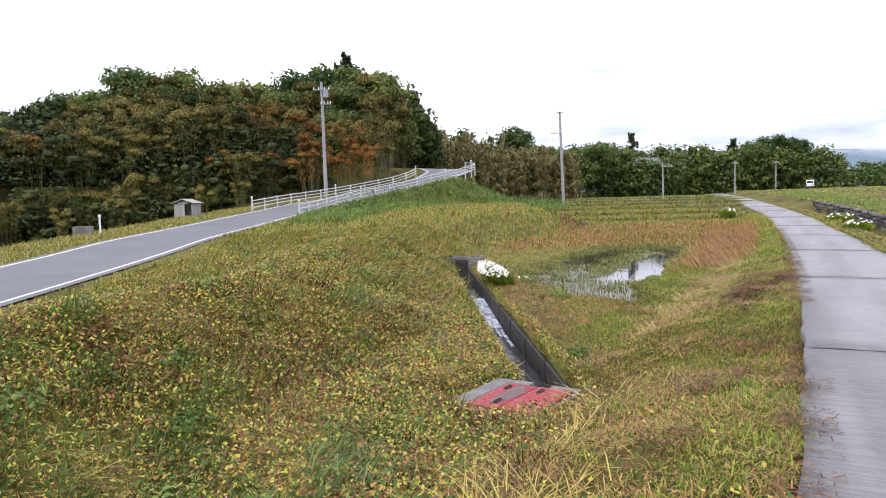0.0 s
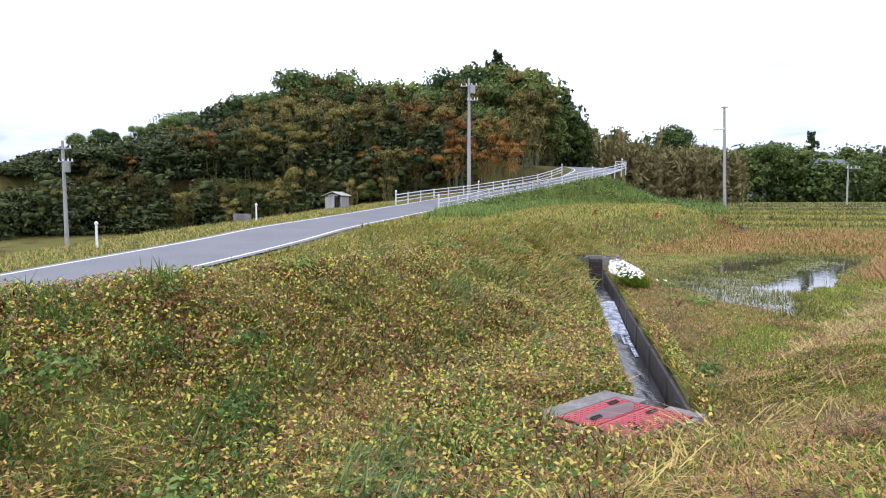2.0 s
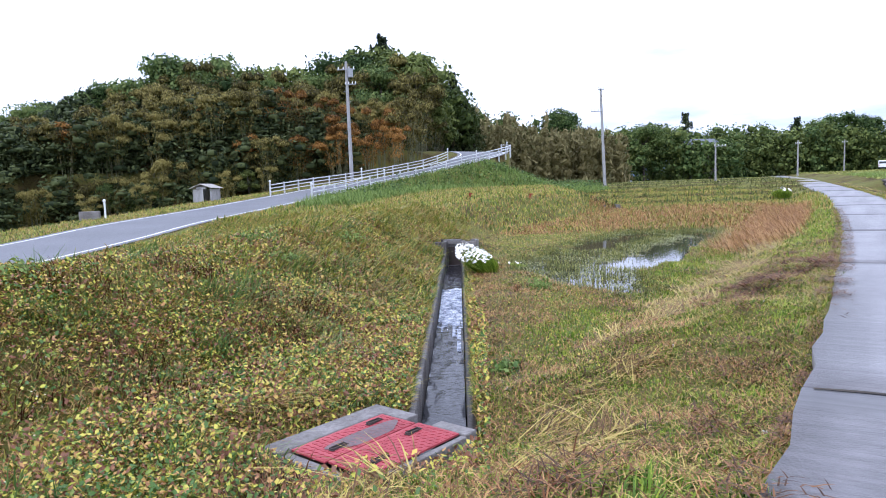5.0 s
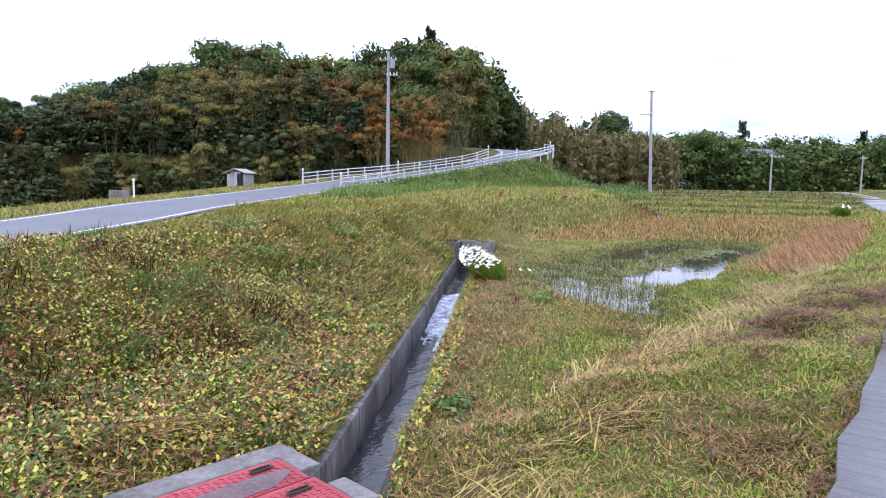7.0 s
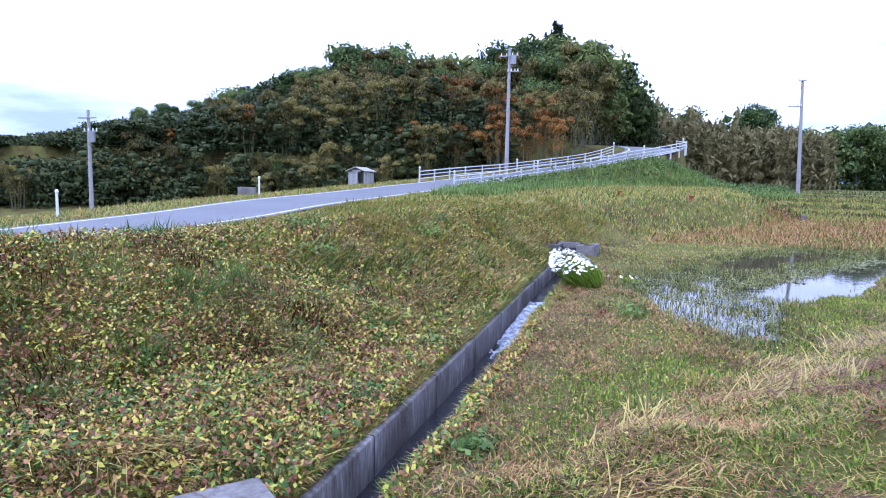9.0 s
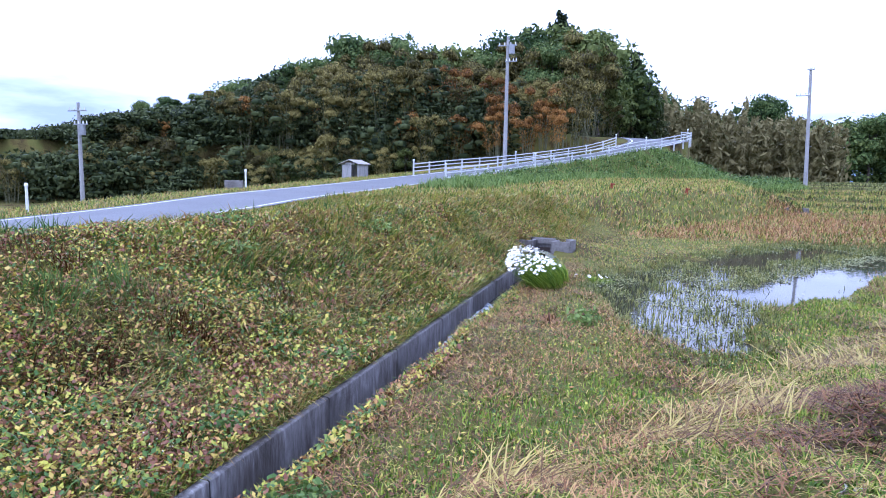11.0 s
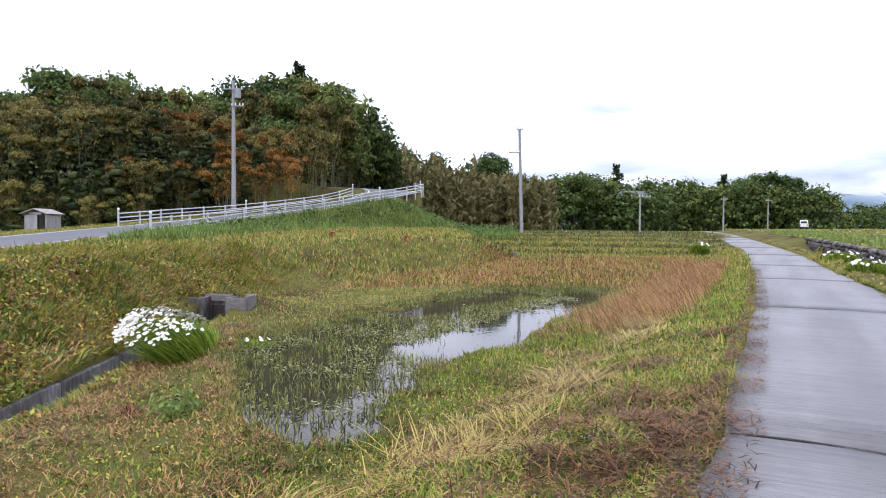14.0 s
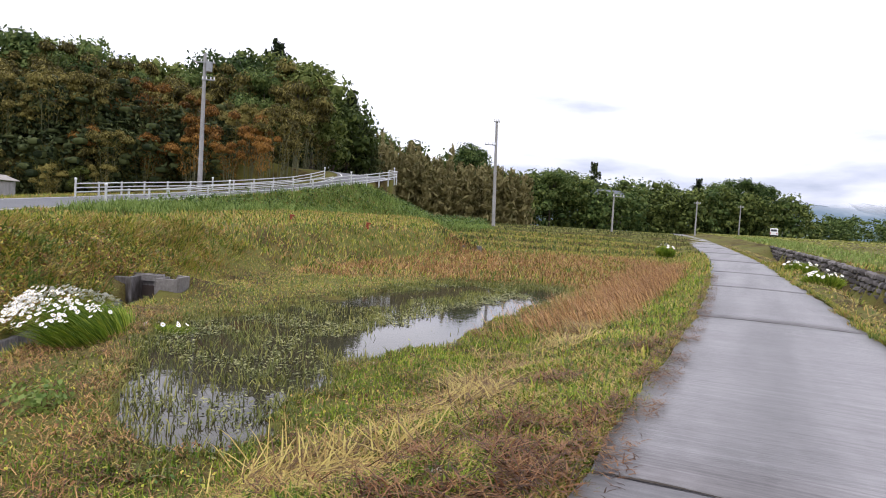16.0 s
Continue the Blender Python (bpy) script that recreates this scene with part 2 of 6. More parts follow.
M_pondgrass = foliage("pond_grass", ((0.085, 0.105, 0.024), (0.170, 0.195, 0.042), (0.290, 0.290, 0.075)), objrand=0.0)
M_lush = foliage("lush_weed_leaves", ((0.060, 0.115, 0.022), (0.115, 0.190, 0.038), (0.190, 0.270, 0.060)))
M_petal = plain("white_petals", (0.80, 0.80, 0.77), 0.6, vary=0.08)
M_yolk = plain("yellow_flower_centre", (0.55, 0.40, 0.05), 0.7)


def water_material(name, colour, rough, bump, scale):
    m = bpy.data.materials.new(name)
    m.use_nodes = True
    n, l = m.node_tree.nodes, m.node_tree.links
    bs = n["Principled BSDF"]
    bs.inputs["Base Color"].default_value = (*colour, 1)
    bs.inputs["Roughness"].default_value = rough
    bs.inputs["IOR"].default_value = 1.33
    bs.inputs["Specular IOR Level"].default_value = 0.5
    geo = n.new("ShaderNodeNewGeometry")
    noise_n = n.new("ShaderNodeTexNoise")
    noise_n.inputs["Scale"].default_value, noise_n.inputs["Detail"].default_value = scale, 3.0
    l.new(geo.outputs["Position"], noise_n.inputs["Vector"])
    bp = n.new("ShaderNodeBump")
    bp.inputs["Strength"].default_value, bp.inputs["Distance"].default_value = bump, 0.01
    l.new(noise_n.outputs["Fac"], bp.inputs["Height"])
    l.new(bp.outputs["Normal"], bs.inputs["Normal"])
    return m


M_pond = water_material("pond_water", (0.045, 0.040, 0.028), 0.03, 0.12, 5.0)
M_stream = water_material("running_water", (0.022, 0.022, 0.026), 0.08, 0.8, 14.0)
M_foam = material("white_water", ((0.05, 0.06, 0.08), (0.20, 0.23, 0.30), (0.45, 0.49, 0.58), (0.80, 0.83, 0.90)), scale=5.0, fine=5.0, spread=0.7, rough=0.25, bump=0.9, coords="World")

# ---- mesh helpers ----
def mesh_of(name, verts, faces, mat=None, smooth=False):
    """A mesh from arrays; all faces have the same number of corners."""
    verts, faces = np.asarray(verts, dtype=np.float32), np.asarray(faces, dtype=np.int32)
    me = bpy.data.meshes.new(name)
    k = faces.shape[1]
    me.vertices.add(len(verts))
    me.vertices.foreach_set("co", verts.ravel())
    me.loops.add(faces.size)
    me.loops.foreach_set("vertex_index", faces.ravel())
    me.polygons.add(len(faces))
    me.polygons.foreach_set("loop_start", np.arange(0, faces.size, k, dtype=np.int32))
    if smooth:
        me.polygons.foreach_set("use_smooth", np.ones(len(faces), dtype=bool))
    me.update(calc_edges=True)
    if mat:
        me.materials.append(mat)
    return me


def part(name, source, mat, parent=None, label=""):
    """Links a bmesh, or a ready mesh, as one object under a thing or part."""
    if isinstance(source, bmesh.types.BMesh):
        me = bpy.data.meshes.new(name)
        source.to_mesh(me)
        source.free()
    else:
        me = source
    if mat and not me.materials:
        me.materials.append(mat)
    ob = new(name, me)
    ob.parent = parent
    if label:
        tagged(ob, label)
    return ob


def thing(name, at, label, category, group="", kind="", rz=0.0):
    """An empty at the base of a thing."""
    e = new(name)
    e.matrix_world = pose(*at, 0, 0, rz)
    return tagged(e, label, category, group, kind)


def box(sx, sy, sz, at=(0, 0, 0), bevel=0.0, rz=0.0, rx=0.0, ry=0.0, bm=None):
    """A bevelled box with its middle at a place."""
    own = bmesh.new()
    bmesh.ops.create_cube(own, size=1.0)
    bmesh.ops.scale(own, vec=(sx, sy, sz), verts=own.verts)
    if bevel:
        bmesh.ops.bevel(own, geom=own.edges[:], offset=bevel, segments=2, affect="EDGES", profile=0.5)
    bmesh.ops.transform(own, matrix=pose(*at, rx, ry, rz), verts=own.verts)
    if bm is None:
        return own
    tmp = bpy.data.meshes.new("tmp")
    own.to_mesh(tmp)
    own.free()
    bm.from_mesh(tmp)
    bpy.data.meshes.remove(tmp)
    return bm


def rod(a, b, r0, r1=None, seg=8):
    """A tapered rod from a to b."""
    a, b = Vector(a), Vector(b)
    bm = bmesh.new()
    bmesh.ops.create_cone(bm, cap_ends=True, segments=seg, radius1=r0, radius2=r0 if r1 is None else r1, depth=(b - a).length)
    q = (b - a).to_track_quat("Z", "Y").to_matrix().to_4x4()
    bmesh.ops.transform(bm, matrix=Matrix.Translation((a + b) / 2) @ q, verts=bm.verts)
    return bm


def join(*bms):
    out = bmesh.new()
    for b in bms:
        tmp = bpy.data.meshes.new("tmp")
        b.to_mesh(tmp)
        b.free()
        out.from_mesh(tmp)
        bpy.data.meshes.remove(tmp)
    return out


# ---- the lie of the land ----
rng = np.random.default_rng(7)


def smoothstep(a, b, x):
    t = np.clip((x - a) / (b - a), 0, 1)
    return t * t * (3 - 2 * t)


def smax(a, b, k=0.12):
    h = np.clip(0.5 + 0.5 * (a - b) / k, 0, 1)
    return b * (1 - h) + a * h + k * h * (1 - h)


WAVES = [(rng.uniform(0, 2 * np.pi), rng.uniform(0.6, 1.6), rng.uniform(0, 6.28)) for _ in range(24)]
LUMP_WAVES = WAVES[:14]


def lumps(x, y, size):
    """Soft bumps of about that size, between -1 and 1."""
    x, y = np.asarray(x, dtype=np.float32), np.asarray(y, dtype=np.float32)
    z = np.zeros_like(x)
    for ang, f, ph in LUMP_WAVES:
        z += np.sin((x * np.float32(math.cos(ang)) + y * np.float32(math.sin(ang))) * np.float32(f * 2 * math.pi / size) + np.float32(ph))
    return z / 5.3


# farm road: v runs along it, u across it to the right
FARM_V = [-80, 0, 6, 14, 22, 35, 60, 90, 150, 400]
FARM_Z = [0.1, 0.0, -0.02, -0.14, -0.27, -0.22, 0.34, 0.95, 1.6, 2.2]
FARM_HALF = 1.20


def farm_uv(x, y):
    return 0.866 * x - 0.5 * y, 0.5 * x + 0.866 * y


def farm_mid(v):
    return 1.52 + 0.14 * smoothstep(1.0, 9.0, v) - 0.070 * 6 * np.logaddexp(0, (v - 26) / 6) - 0.065 * 3 * np.logaddexp(0, (v - 46) / 3)


def farm_z(v):
    return np.interp(v, FARM_V, FARM_Z)


def farm_xy(u, v):
    return 0.866 * u + 0.5 * v, -0.5 * u + 0.866 * v


# asphalt road: the middle line, as x, y, z
ROAD = np.array([(-19, -60, -3.0), (-16.5, -25, -2.0), (-14.6, 0, -1.45), (-13.7, 13, -0.98), (-13.35, 18, -0.72), (-13.05, 25, -0.33),
                 (-12.8, 30, 0.03), (-12.2, 36, 0.36), (-11.3, 42, 0.75), (-10.4, 48, 1.15), (-8.9, 53, 1.65), (-6.2, 57.5, 2.2), (-2.9, 61.8, 2.95),
                 (0.2, 65.2, 3.75), (2.0, 68.6, 4.45), (2.5, 72.2, 4.95), (0.6, 76.6, 5.45), (-5, 80.5, 5.85), (-14, 83.5, 6.2), (-30, 86, 6.4)])


def refine(pts, n):
    """Catmull-Rom through the points."""
    p = np.vstack([2 * pts[0] - pts[1], pts, 2 * pts[-1] - pts[-2]])
    out = []
    for i in range(1, len(p) - 2):
        t = np.linspace(0, 1, n, endpoint=False)[:, None]
        a, b, c, d = p[i - 1], p[i], p[i + 1], p[i + 2]
        out.append(0.5 * (2 * b + (c - a) * t + (2 * a - 5 * b + 4 * c - d) * t ** 2 + (3 * b - a - 3 * c + d) * t ** 3))
    return np.vstack(out + [pts[-1:]])


ROAD_LINE = refine(ROAD, 8)
tang = np.gradient(ROAD_LINE[:, :2], axis=0)
tang /= np.linalg.norm(tang, axis=1, keepdims=True)
ROAD_RIGHT = np.stack([tang[:, 1], -tang[:, 0]], 1)


def road_frame(x, y):
    """Signed distance to the right of the asphalt road's middle line, and its height there."""
    x, y = np.atleast_1d(x), np.atleast_1d(y)
    d, z = np.empty(x.shape), np.empty(x.shape)
    line = ROAD_LINE.astype(np.float32)
    for i in range(0, len(x), 4000):
        dx = x[i:i + 4000, None].astype(np.float32) - line[None, :, 0]
        dy = y[i:i + 4000, None].astype(np.float32) - line[None, :, 1]
        dist = np.sqrt(dx * dx + dy * dy)
        k = dist.argmin(1)
        r = np.arange(len(k))
        side = np.sign(dx[r, k] * ROAD_RIGHT[k, 0] + dy[r, k] * ROAD_RIGHT[k, 1])
        d[i:i + 4000], z[i:i + 4000] = dist[r, k] * side, ROAD_LINE[k, 2]
    return d, z


CH_A, CH_B = (1.73, 8.1), (1.28, 21.9)     # the channel's middle line
CH_HALF = 0.26
COVER = (1.17, 7.62)


def channel_mid(y):
    return CH_A[0] + (y - CH_A[1]) * (CH_B[0] - CH_A[0]) / (CH_B[1] - CH_A[1])


# the pond's shore, from its western tip round by the far end
SHORE = np.array([(2.7, 19.2), (3.7, 21.0), (4.9, 23.6), (6.3, 26.4), (8.2, 29.6), (10.6, 30.6), (12.0, 29.6), (10.9, 26.6), (9.8, 24.1), (8.1, 20.8), (7.1, 18.6),
                  (6.1, 17.6), (5.6, 16.3), (5.35, 14.3), (4.7, 13.7), (4.2, 14.4), (3.7, 15.8), (3.2, 17.4)])
WATER_Z = -0.93


def pools(x, y):
    """Metres inside the shore, with a ragged edge; below 0 on land."""
    x, y = np.asarray(x, dtype=float), np.asarray(y, dtype=float)
    best, inside = np.full(np.shape(x), 1e9), np.zeros(np.shape(x), dtype=bool)
    for (ax, ay), (bx, by) in zip(SHORE, np.roll(SHORE, -1, axis=0)):
        t = np.clip(((x - ax) * (bx - ax) + (y - ay) * (by - ay)) / ((bx - ax) ** 2 + (by - ay) ** 2), 0, 1)
        best = np.minimum(best, np.hypot(x - ax - t * (bx - ax), y - ay - t * (by - ay)))
        cross = (ay > y) != (by > y)
        inside ^= cross & (x < (bx - ax) * (y - ay) / np.where(by == ay, 1e-9, by - ay) + ax)
    return np.clip(np.where(inside, best, -best), -3, 3) + 0.20 * lumps(x, y, 2.2) + 0.12 * lumps(y, x, 0.9)


def clear_water(x, y):
    """The two open strips where hardly a shoot stands."""
    def strip(ax, ay, bx, by, w):
        t = np.clip(((x - ax) * (bx - ax) + (y - ay) * (by - ay)) / ((bx - ax) ** 2 + (by - ay) ** 2), 0, 1)
        return smoothstep(w, w * 0.6, np.hypot(x - ax - t * (bx - ax), y - ay - t * (by - ay)) + 0.3 * lumps(x, y, 2.0))
    return np.maximum(strip(6.3, 18.6, 10.6, 27.4, 1.0), strip(5.5, 23.2, 8.6, 28.0, 0.9))


def terraces(x, y):
    """The stepped rice fields beyond the pond."""
    yy = y + 0.10 * x
    z = np.full(np.shape(x), -0.35)
    for edge, rise in ((47.5, 0.22), (53.5, 0.33), (59.5, 0.33), (66, 0.33), (74, 0.2), (90, 0.12), (112, 0.2)):
        z = z + rise * smoothstep(edge - 0.5, edge + 0.4, yy)
    return z


def ground(x, y):
    x, y = np.asarray(x, dtype=float), np.asarray(y, dtype=float)
    shape = x.shape
    x, y = x.ravel(), y.ravel()
    u, v = farm_uv(x, y)
    mid, fz = farm_mid(v), farm_z(v)
    el, er = u - (mid - FARM_HALF), u - (mid + FARM_HALF)
    # marsh floor, lower along the channel and in the pools, higher at both ends
    floor = -0.875 + 0.03 * lumps(x, y, 3.0) + 0.016 * lumps(y, x, 0.8)
    floor = floor - np.interp(y, [6, 8, 18, 22], [0.05, 0.21, 0.07, 0.0]) * np.exp(-((x - channel_mid(y) + 0.25) / 1.1) ** 2)
    floor = floor - 0.15 * smoothstep(-0.2, 0.3, pools(x, y))
    floor = floor + 0.42 * np.exp(-((x - 1.3) / 1.3) ** 2 - ((y - 23.2) / 1.0) ** 2)
    floor = floor + 0.40 * smoothstep(29, 41, y) + 0.75 * smoothstep(6.2, -3.0, y)
    # verge below the farm road
    verge = fz + np.interp(el, [-9, -3.0, -2.2, -1.6, -0.8, 0, 0.3], [-2.2, -0.9, -0.68, -0.42, -0.13, -0.02, -0.02]) + 0.05 * lumps(x, y, 1.6) * smoothstep(0.0, -0.6, el)
    # bank towards the asphalt road
    toe = np.interp(y, [-20, 0, 5.6, 6.5, 8, 9, 11, 15.8, 19, 25, 30, 35, 38, 42, 60, 90], [-6, -2.8, -1.95, -1.9, -1.05, -0.85, 0.25, 0.62, 1.05, 1.8, 3.0, 6.0, 9.0, 12, 13, 14])
    crest = np.interp(y, [-20, 0, 6, 12, 20, 30, 37, 46, 52, 69, 120], [0.3, 0.35, 0.42, 0.26, 0.34, 0.42, 0.58, 0.85, 1.1, 1.15, 1.5])
    rd, rz = road_frame(x, y)
    slope = -0.93 + (toe - x) * 0.435
    top_x = toe - (crest + 0.93) / 0.435
    over = np.clip((top_x - x) / np.maximum(1.0, top_x - (x - rd + 3.3)), 0, 1)
    bench = crest + (np.minimum(rz, crest) - crest) * over
    emb = np.maximum(bench, rz - 0.03 - np.interp(y, [50, 68], [0.55, 0.40]) * np.maximum(0, rd - 3.3))
    bank = -smax(-slope, -emb, 0.35) + 0.05 * lumps(x, y, 2.3) + 0.02 * lumps(y, x, 0.7)
    # beyond the asphalt road: a low shelf, then the wooded rise
    away = np.maximum(0, -rd - 2.9)
    shelf = rz - 0.04 - 0.05 * np.minimum(away, 6) - 0.16 * np.clip(away - 6, 0, 14)
    rise = 0.30 * np.maximum(0, y + 0.25 * x - 56) * smoothstep(3, 16, away)
    left = np.where(rd < -2.9, shelf + np.minimum(rise, 9), np.where(rd < 2.9, rz - 0.03, bank))
    # far fields and the farm road's two sides
    fields = np.minimum(terraces(x, y), -0.55 + (y - 41.5) * 0.5 + 0.05 * lumps(x, y, 2.0))
    inner = smax(smax(floor, verge, 0.15), np.where(y > 40, fields, -3.0), 0.1)
    inner = np.where(rd > 2.9, smax(inner, left, 0.12), left)
    ditch = fz + np.interp(er, [0, 0.25, 0.7, 1.05, 1.45, 2.3, 2.42, 2.5, 60, 200], [-0.02, -0.01, 0.03, -0.12, -0.5, -0.55, -0.5, 0.42, 0.75, 0.9])
    ditch = ditch + 0.04 * lumps(x, y, 1.5) * smoothstep(0.1, 0.5, er)
    z = np.where(er > 0, ditch, np.where(el < 0, inner, fz - 0.05))
    # the trench of the channel, and the pit under its cover
    inside = (np.abs(x - channel_mid(y)) < CH_HALF + 0.06) & (y > 7.6) & (y < 22.85)
    cx, cy = x - COVER[0], y - COVER[1]
    ra, rb = cx * 0.616 + cy * 0.788, -cx * 0.788 + cy * 0.616
    off = np.hypot(np.maximum(0, np.abs(ra) - 0.6), np.maximum(0, np.abs(rb) - 0.6))
    z = np.where((rb < 1.1) & (ra > -0.95), np.minimum(z, -1.13 + 0.30 * off + 0.02 * lumps(x, y, 0.7)), z)
    z = np.where(inside, -1.75, z)
    z = np.where((x > 1.55) & (x < 2.08) & (y > 22.2) & (y < 22.75), -0.95, z)
    pit = (np.abs(ra) < 0.58) & (np.abs(rb) < 0.54)
    z = np.where(pit, -1.55, z)
    return z.reshape(shape)


def graded(knots):
    """Grid lines: (from, to, step) runs."""
    out = [np.arange(a, b, s) for a, b, s in knots]
    return np.concatenate(out + [[knots[-1][1]]])


gx = graded([(-3000, -400, 400), (-400, -100, 40), (-100, -26, 3), (-26, -7, 0.7), (-7, 0.3, 0.17), (0.3, 2.1, 0.06), (2.1, 12, 0.16),
             (12, 30, 0.45), (30, 120, 3), (120, 400, 40), (400, 3000, 400)])
gy = graded([(-600, -60, 60), (-60, -6, 4), (-6, 2, 0.4), (2, 28, 0.16), (28, 48, 0.35), (48, 95, 0.7), (95, 200, 5), (200, 600, 40), (600, 4000, 400)])
GX, GY = np.meshgrid(gx, gy)
GZ = ground(GX, GY)
idx = np.arange(GX.size).reshape(GX.shape)
quads = np.stack([idx[:-1, :-1], idx[:-1, 1:], idx[1:, 1:], idx[1:, :-1]], -1).reshape(-1, 4)
ground_ob = new("ground", mesh_of("ground", np.stack([GX, GY, GZ], -1).reshape(-1, 3), quads, M_ground, smooth=True))
tagged(ground_ob, "mown grass bank, marshy hollow and fields", "ground", kind="structure")

# pond water: one level sheet, seen where the floor lies below it
wx, wy = np.meshgrid(np.linspace(1.5, 13.5, 60), np.linspace(12.5, 32, 90))
wi = np.arange(wx.size).reshape(wx.shape)
wq = np.stack([wi[:-1, :-1], wi[:-1, 1:], wi[1:, 1:], wi[1:, :-1]], -1).reshape(-1, 4)
keep_q = pools(wx, wy).ravel()[wq].max(1) > -0.35
pond = new("water", mesh_of("water", np.stack([wx, wy, np.full(wx.shape, WATER_Z)], -1).reshape(-1, 3), wq[keep_q], M_pond))
tagged(pond, "still shallow pond water with weeds growing through", "water", kind="structure")


def ribbon(name, line, right, lo, hi, lift, mat, cols=2, thick=0.0):
    """A strip along a line, from lo to hi metres to its right."""
    offs = np.linspace(lo, hi, cols)
    V = np.concatenate([np.column_stack([line[:, 0] + right[:, 0] * o, line[:, 1] + right[:, 1] * o, line[:, 2] + lift]) for o in offs])
    n = len(line)
    F = [(c * n + i, (c + 1) * n + i, (c + 1) * n + i + 1, c * n + i + 1) for c in range(cols - 1) for i in range(n - 1)]
    return mesh_of(name, V, np.array(F), mat, smooth=True)


road = new("road", ribbon("road", ROAD_LINE, ROAD_RIGHT, -2.75, 2.75, 0.02, M_asphalt, 5))
tagged(road, "narrow grey asphalt country road climbing a curve", "road", kind="structure")
for o in (-2.42, 2.30):
    part("edge_line", ribbon("edge_line", ROAD_LINE, ROAD_RIGHT, o, o + 0.13, 0.026, M_line), None, road, "worn white painted edge line")

M_joint = material("joint_earth", ((0.020, 0.016, 0.013), (0.045, 0.036, 0.028), (0.075, 0.062, 0.045)), scale=6.0, rough=0.95, bump=0.8, coords="World")
# farm road: cast slabs with open joints between them
bed_v = np.concatenate([np.arange(-60, 60, 1.5), np.arange(60, 201, 6)])
bed = np.concatenate([np.column_stack([*farm_xy(farm_mid(bed_v) + o, bed_v), farm_z(bed_v) - 0.035]) for o in (-1.15, 1.15)])
nb = len(bed_v)
farm = new("farm_road", mesh_of("farm_road", bed, [(i, nb + i, nb + i + 1, i + 1) for i in range(nb - 1)], M_dark))
tagged(farm, "narrow pale concrete farm road with cracked joints", "road", kind="structure")
JOINTS = [-60, -52, -44, -36, -28, -20, -12, -5.5, 1.0, 7.15, 14.1, 22.3, 29.5, 36.5, 44, 52, 60, 69, 78, 88, 100, 115, 135, 160, 200]
for a, b in zip(JOINTS[:-1], JOINTS[1:]):
    nv = 14 if b < 50 else 8
    vs = np.linspace(a + 0.012, b - 0.012, nv)
    V, F = [], []
    us = np.linspace(-1, 1, 7)
    edge_l = -FARM_HALF + 0.05 * lumps(vs * 1.0, vs * 0.0 + 3, 1.7)
    edge_r = FARM_HALF + 0.05 * lumps(vs * 1.0, vs * 0.0 + 9, 1.9)
    for i, vv in enumerate(vs):
        for k in us:
            uu = farm_mid(vv) + (edge_r[i] if k > 0 else -edge_l[i]) * k
            X, Y = farm_xy(uu, vv)
            V.append((X, Y, farm_z(vv) + 0.02 - 0.015 * k * k))
    top = len(V)
    V += [(p[0], p[1], p[2] - 0.12) for p in V]
    for i in range(nv - 1):
        for k in range(6):
            q = i * 7 + k
            F.append((q, q + 1, q + 8, q + 7))
    ring = [k for k in range(7)] + [i * 7 + 6 for i in range(1, nv)] + [(nv - 1) * 7 + k for k in range(5, -1, -1)] + [i * 7 for i in range(nv - 2, 0, -1)]
    for p, q in zip(ring, ring[1:] + ring[:1]):
        F.append((p, p + top, q + top, q))
    part("concrete_slab", mesh_of("concrete_slab", V, np.array(F), M_concrete_road), None, farm)
# earth and moss squeezed up in the joints
for j in JOINTS[4:20]:
    us = np.linspace(-FARM_HALF + 0.06, FARM_HALF - 0.06, 26)
    bend = 0.035 * lumps(us + j * 3.1, us * 0 + j, 1.1)
    half = 0.013 + 0.010 * lumps(us * 1.0 + j, us * 0 + 2 * j, 0.5).clip(-0.9, 1)
    rows_v = np.concatenate([j + bend - half, j + bend + half])
    uu = farm_mid(j) + np.tile(us, 2)
    X, Y = farm_xy(uu, rows_v)
    Z = farm_z(rows_v) + 0.0235 - 0.015 * (np.tile(us, 2) / FARM_HALF) ** 2
    part("joint", mesh_of("joint", np.column_stack([X, Y, Z]), [(i, i + 1, 27 + i, 26 + i) for i in range(25)], M_joint), None, farm, "dark earth-filled joint")

# ---- channel, culvert and cover ----
def wall_run(y0, y1, off, thick, top0, top1, bottom, n=24, mat=None):
    """One upright wall of the channel, off metres to the right of its middle line."""
    ys = np.linspace(y0, y1, n)
    V = []
    for yy in ys:
        xm = channel_mid(yy) + off
        top = top0 + (top1 - top0) * (yy - y0) / (y1 - y0)
        V += [(xm - thick / 2, yy, bottom), (xm - thick / 2, yy, top - 0.015), (xm - thick / 2 + 0.015, yy, top),
              (xm + thick / 2 - 0.015, yy, top), (xm + thick / 2, yy, top - 0.015), (xm + thick / 2, yy, bottom)]
    F = [(i * 6 + k, i * 6 + k + 1, i * 6 + k + 7, i * 6 + k + 6) for i in range(n - 1) for k in range(5)]
    F += [(0, 1, 4, 5), (1, 2, 3, 4), ((n - 1) * 6, (n - 1) * 6 + 5, (n - 1) * 6 + 4, (n - 1) * 6 + 1), ((n - 1) * 6 + 1, (n - 1) * 6 + 4, (n - 1) * 6 + 3, (n - 1) * 6 + 2)]
    return mesh_of("channel_wall", V, np.array(F), mat)


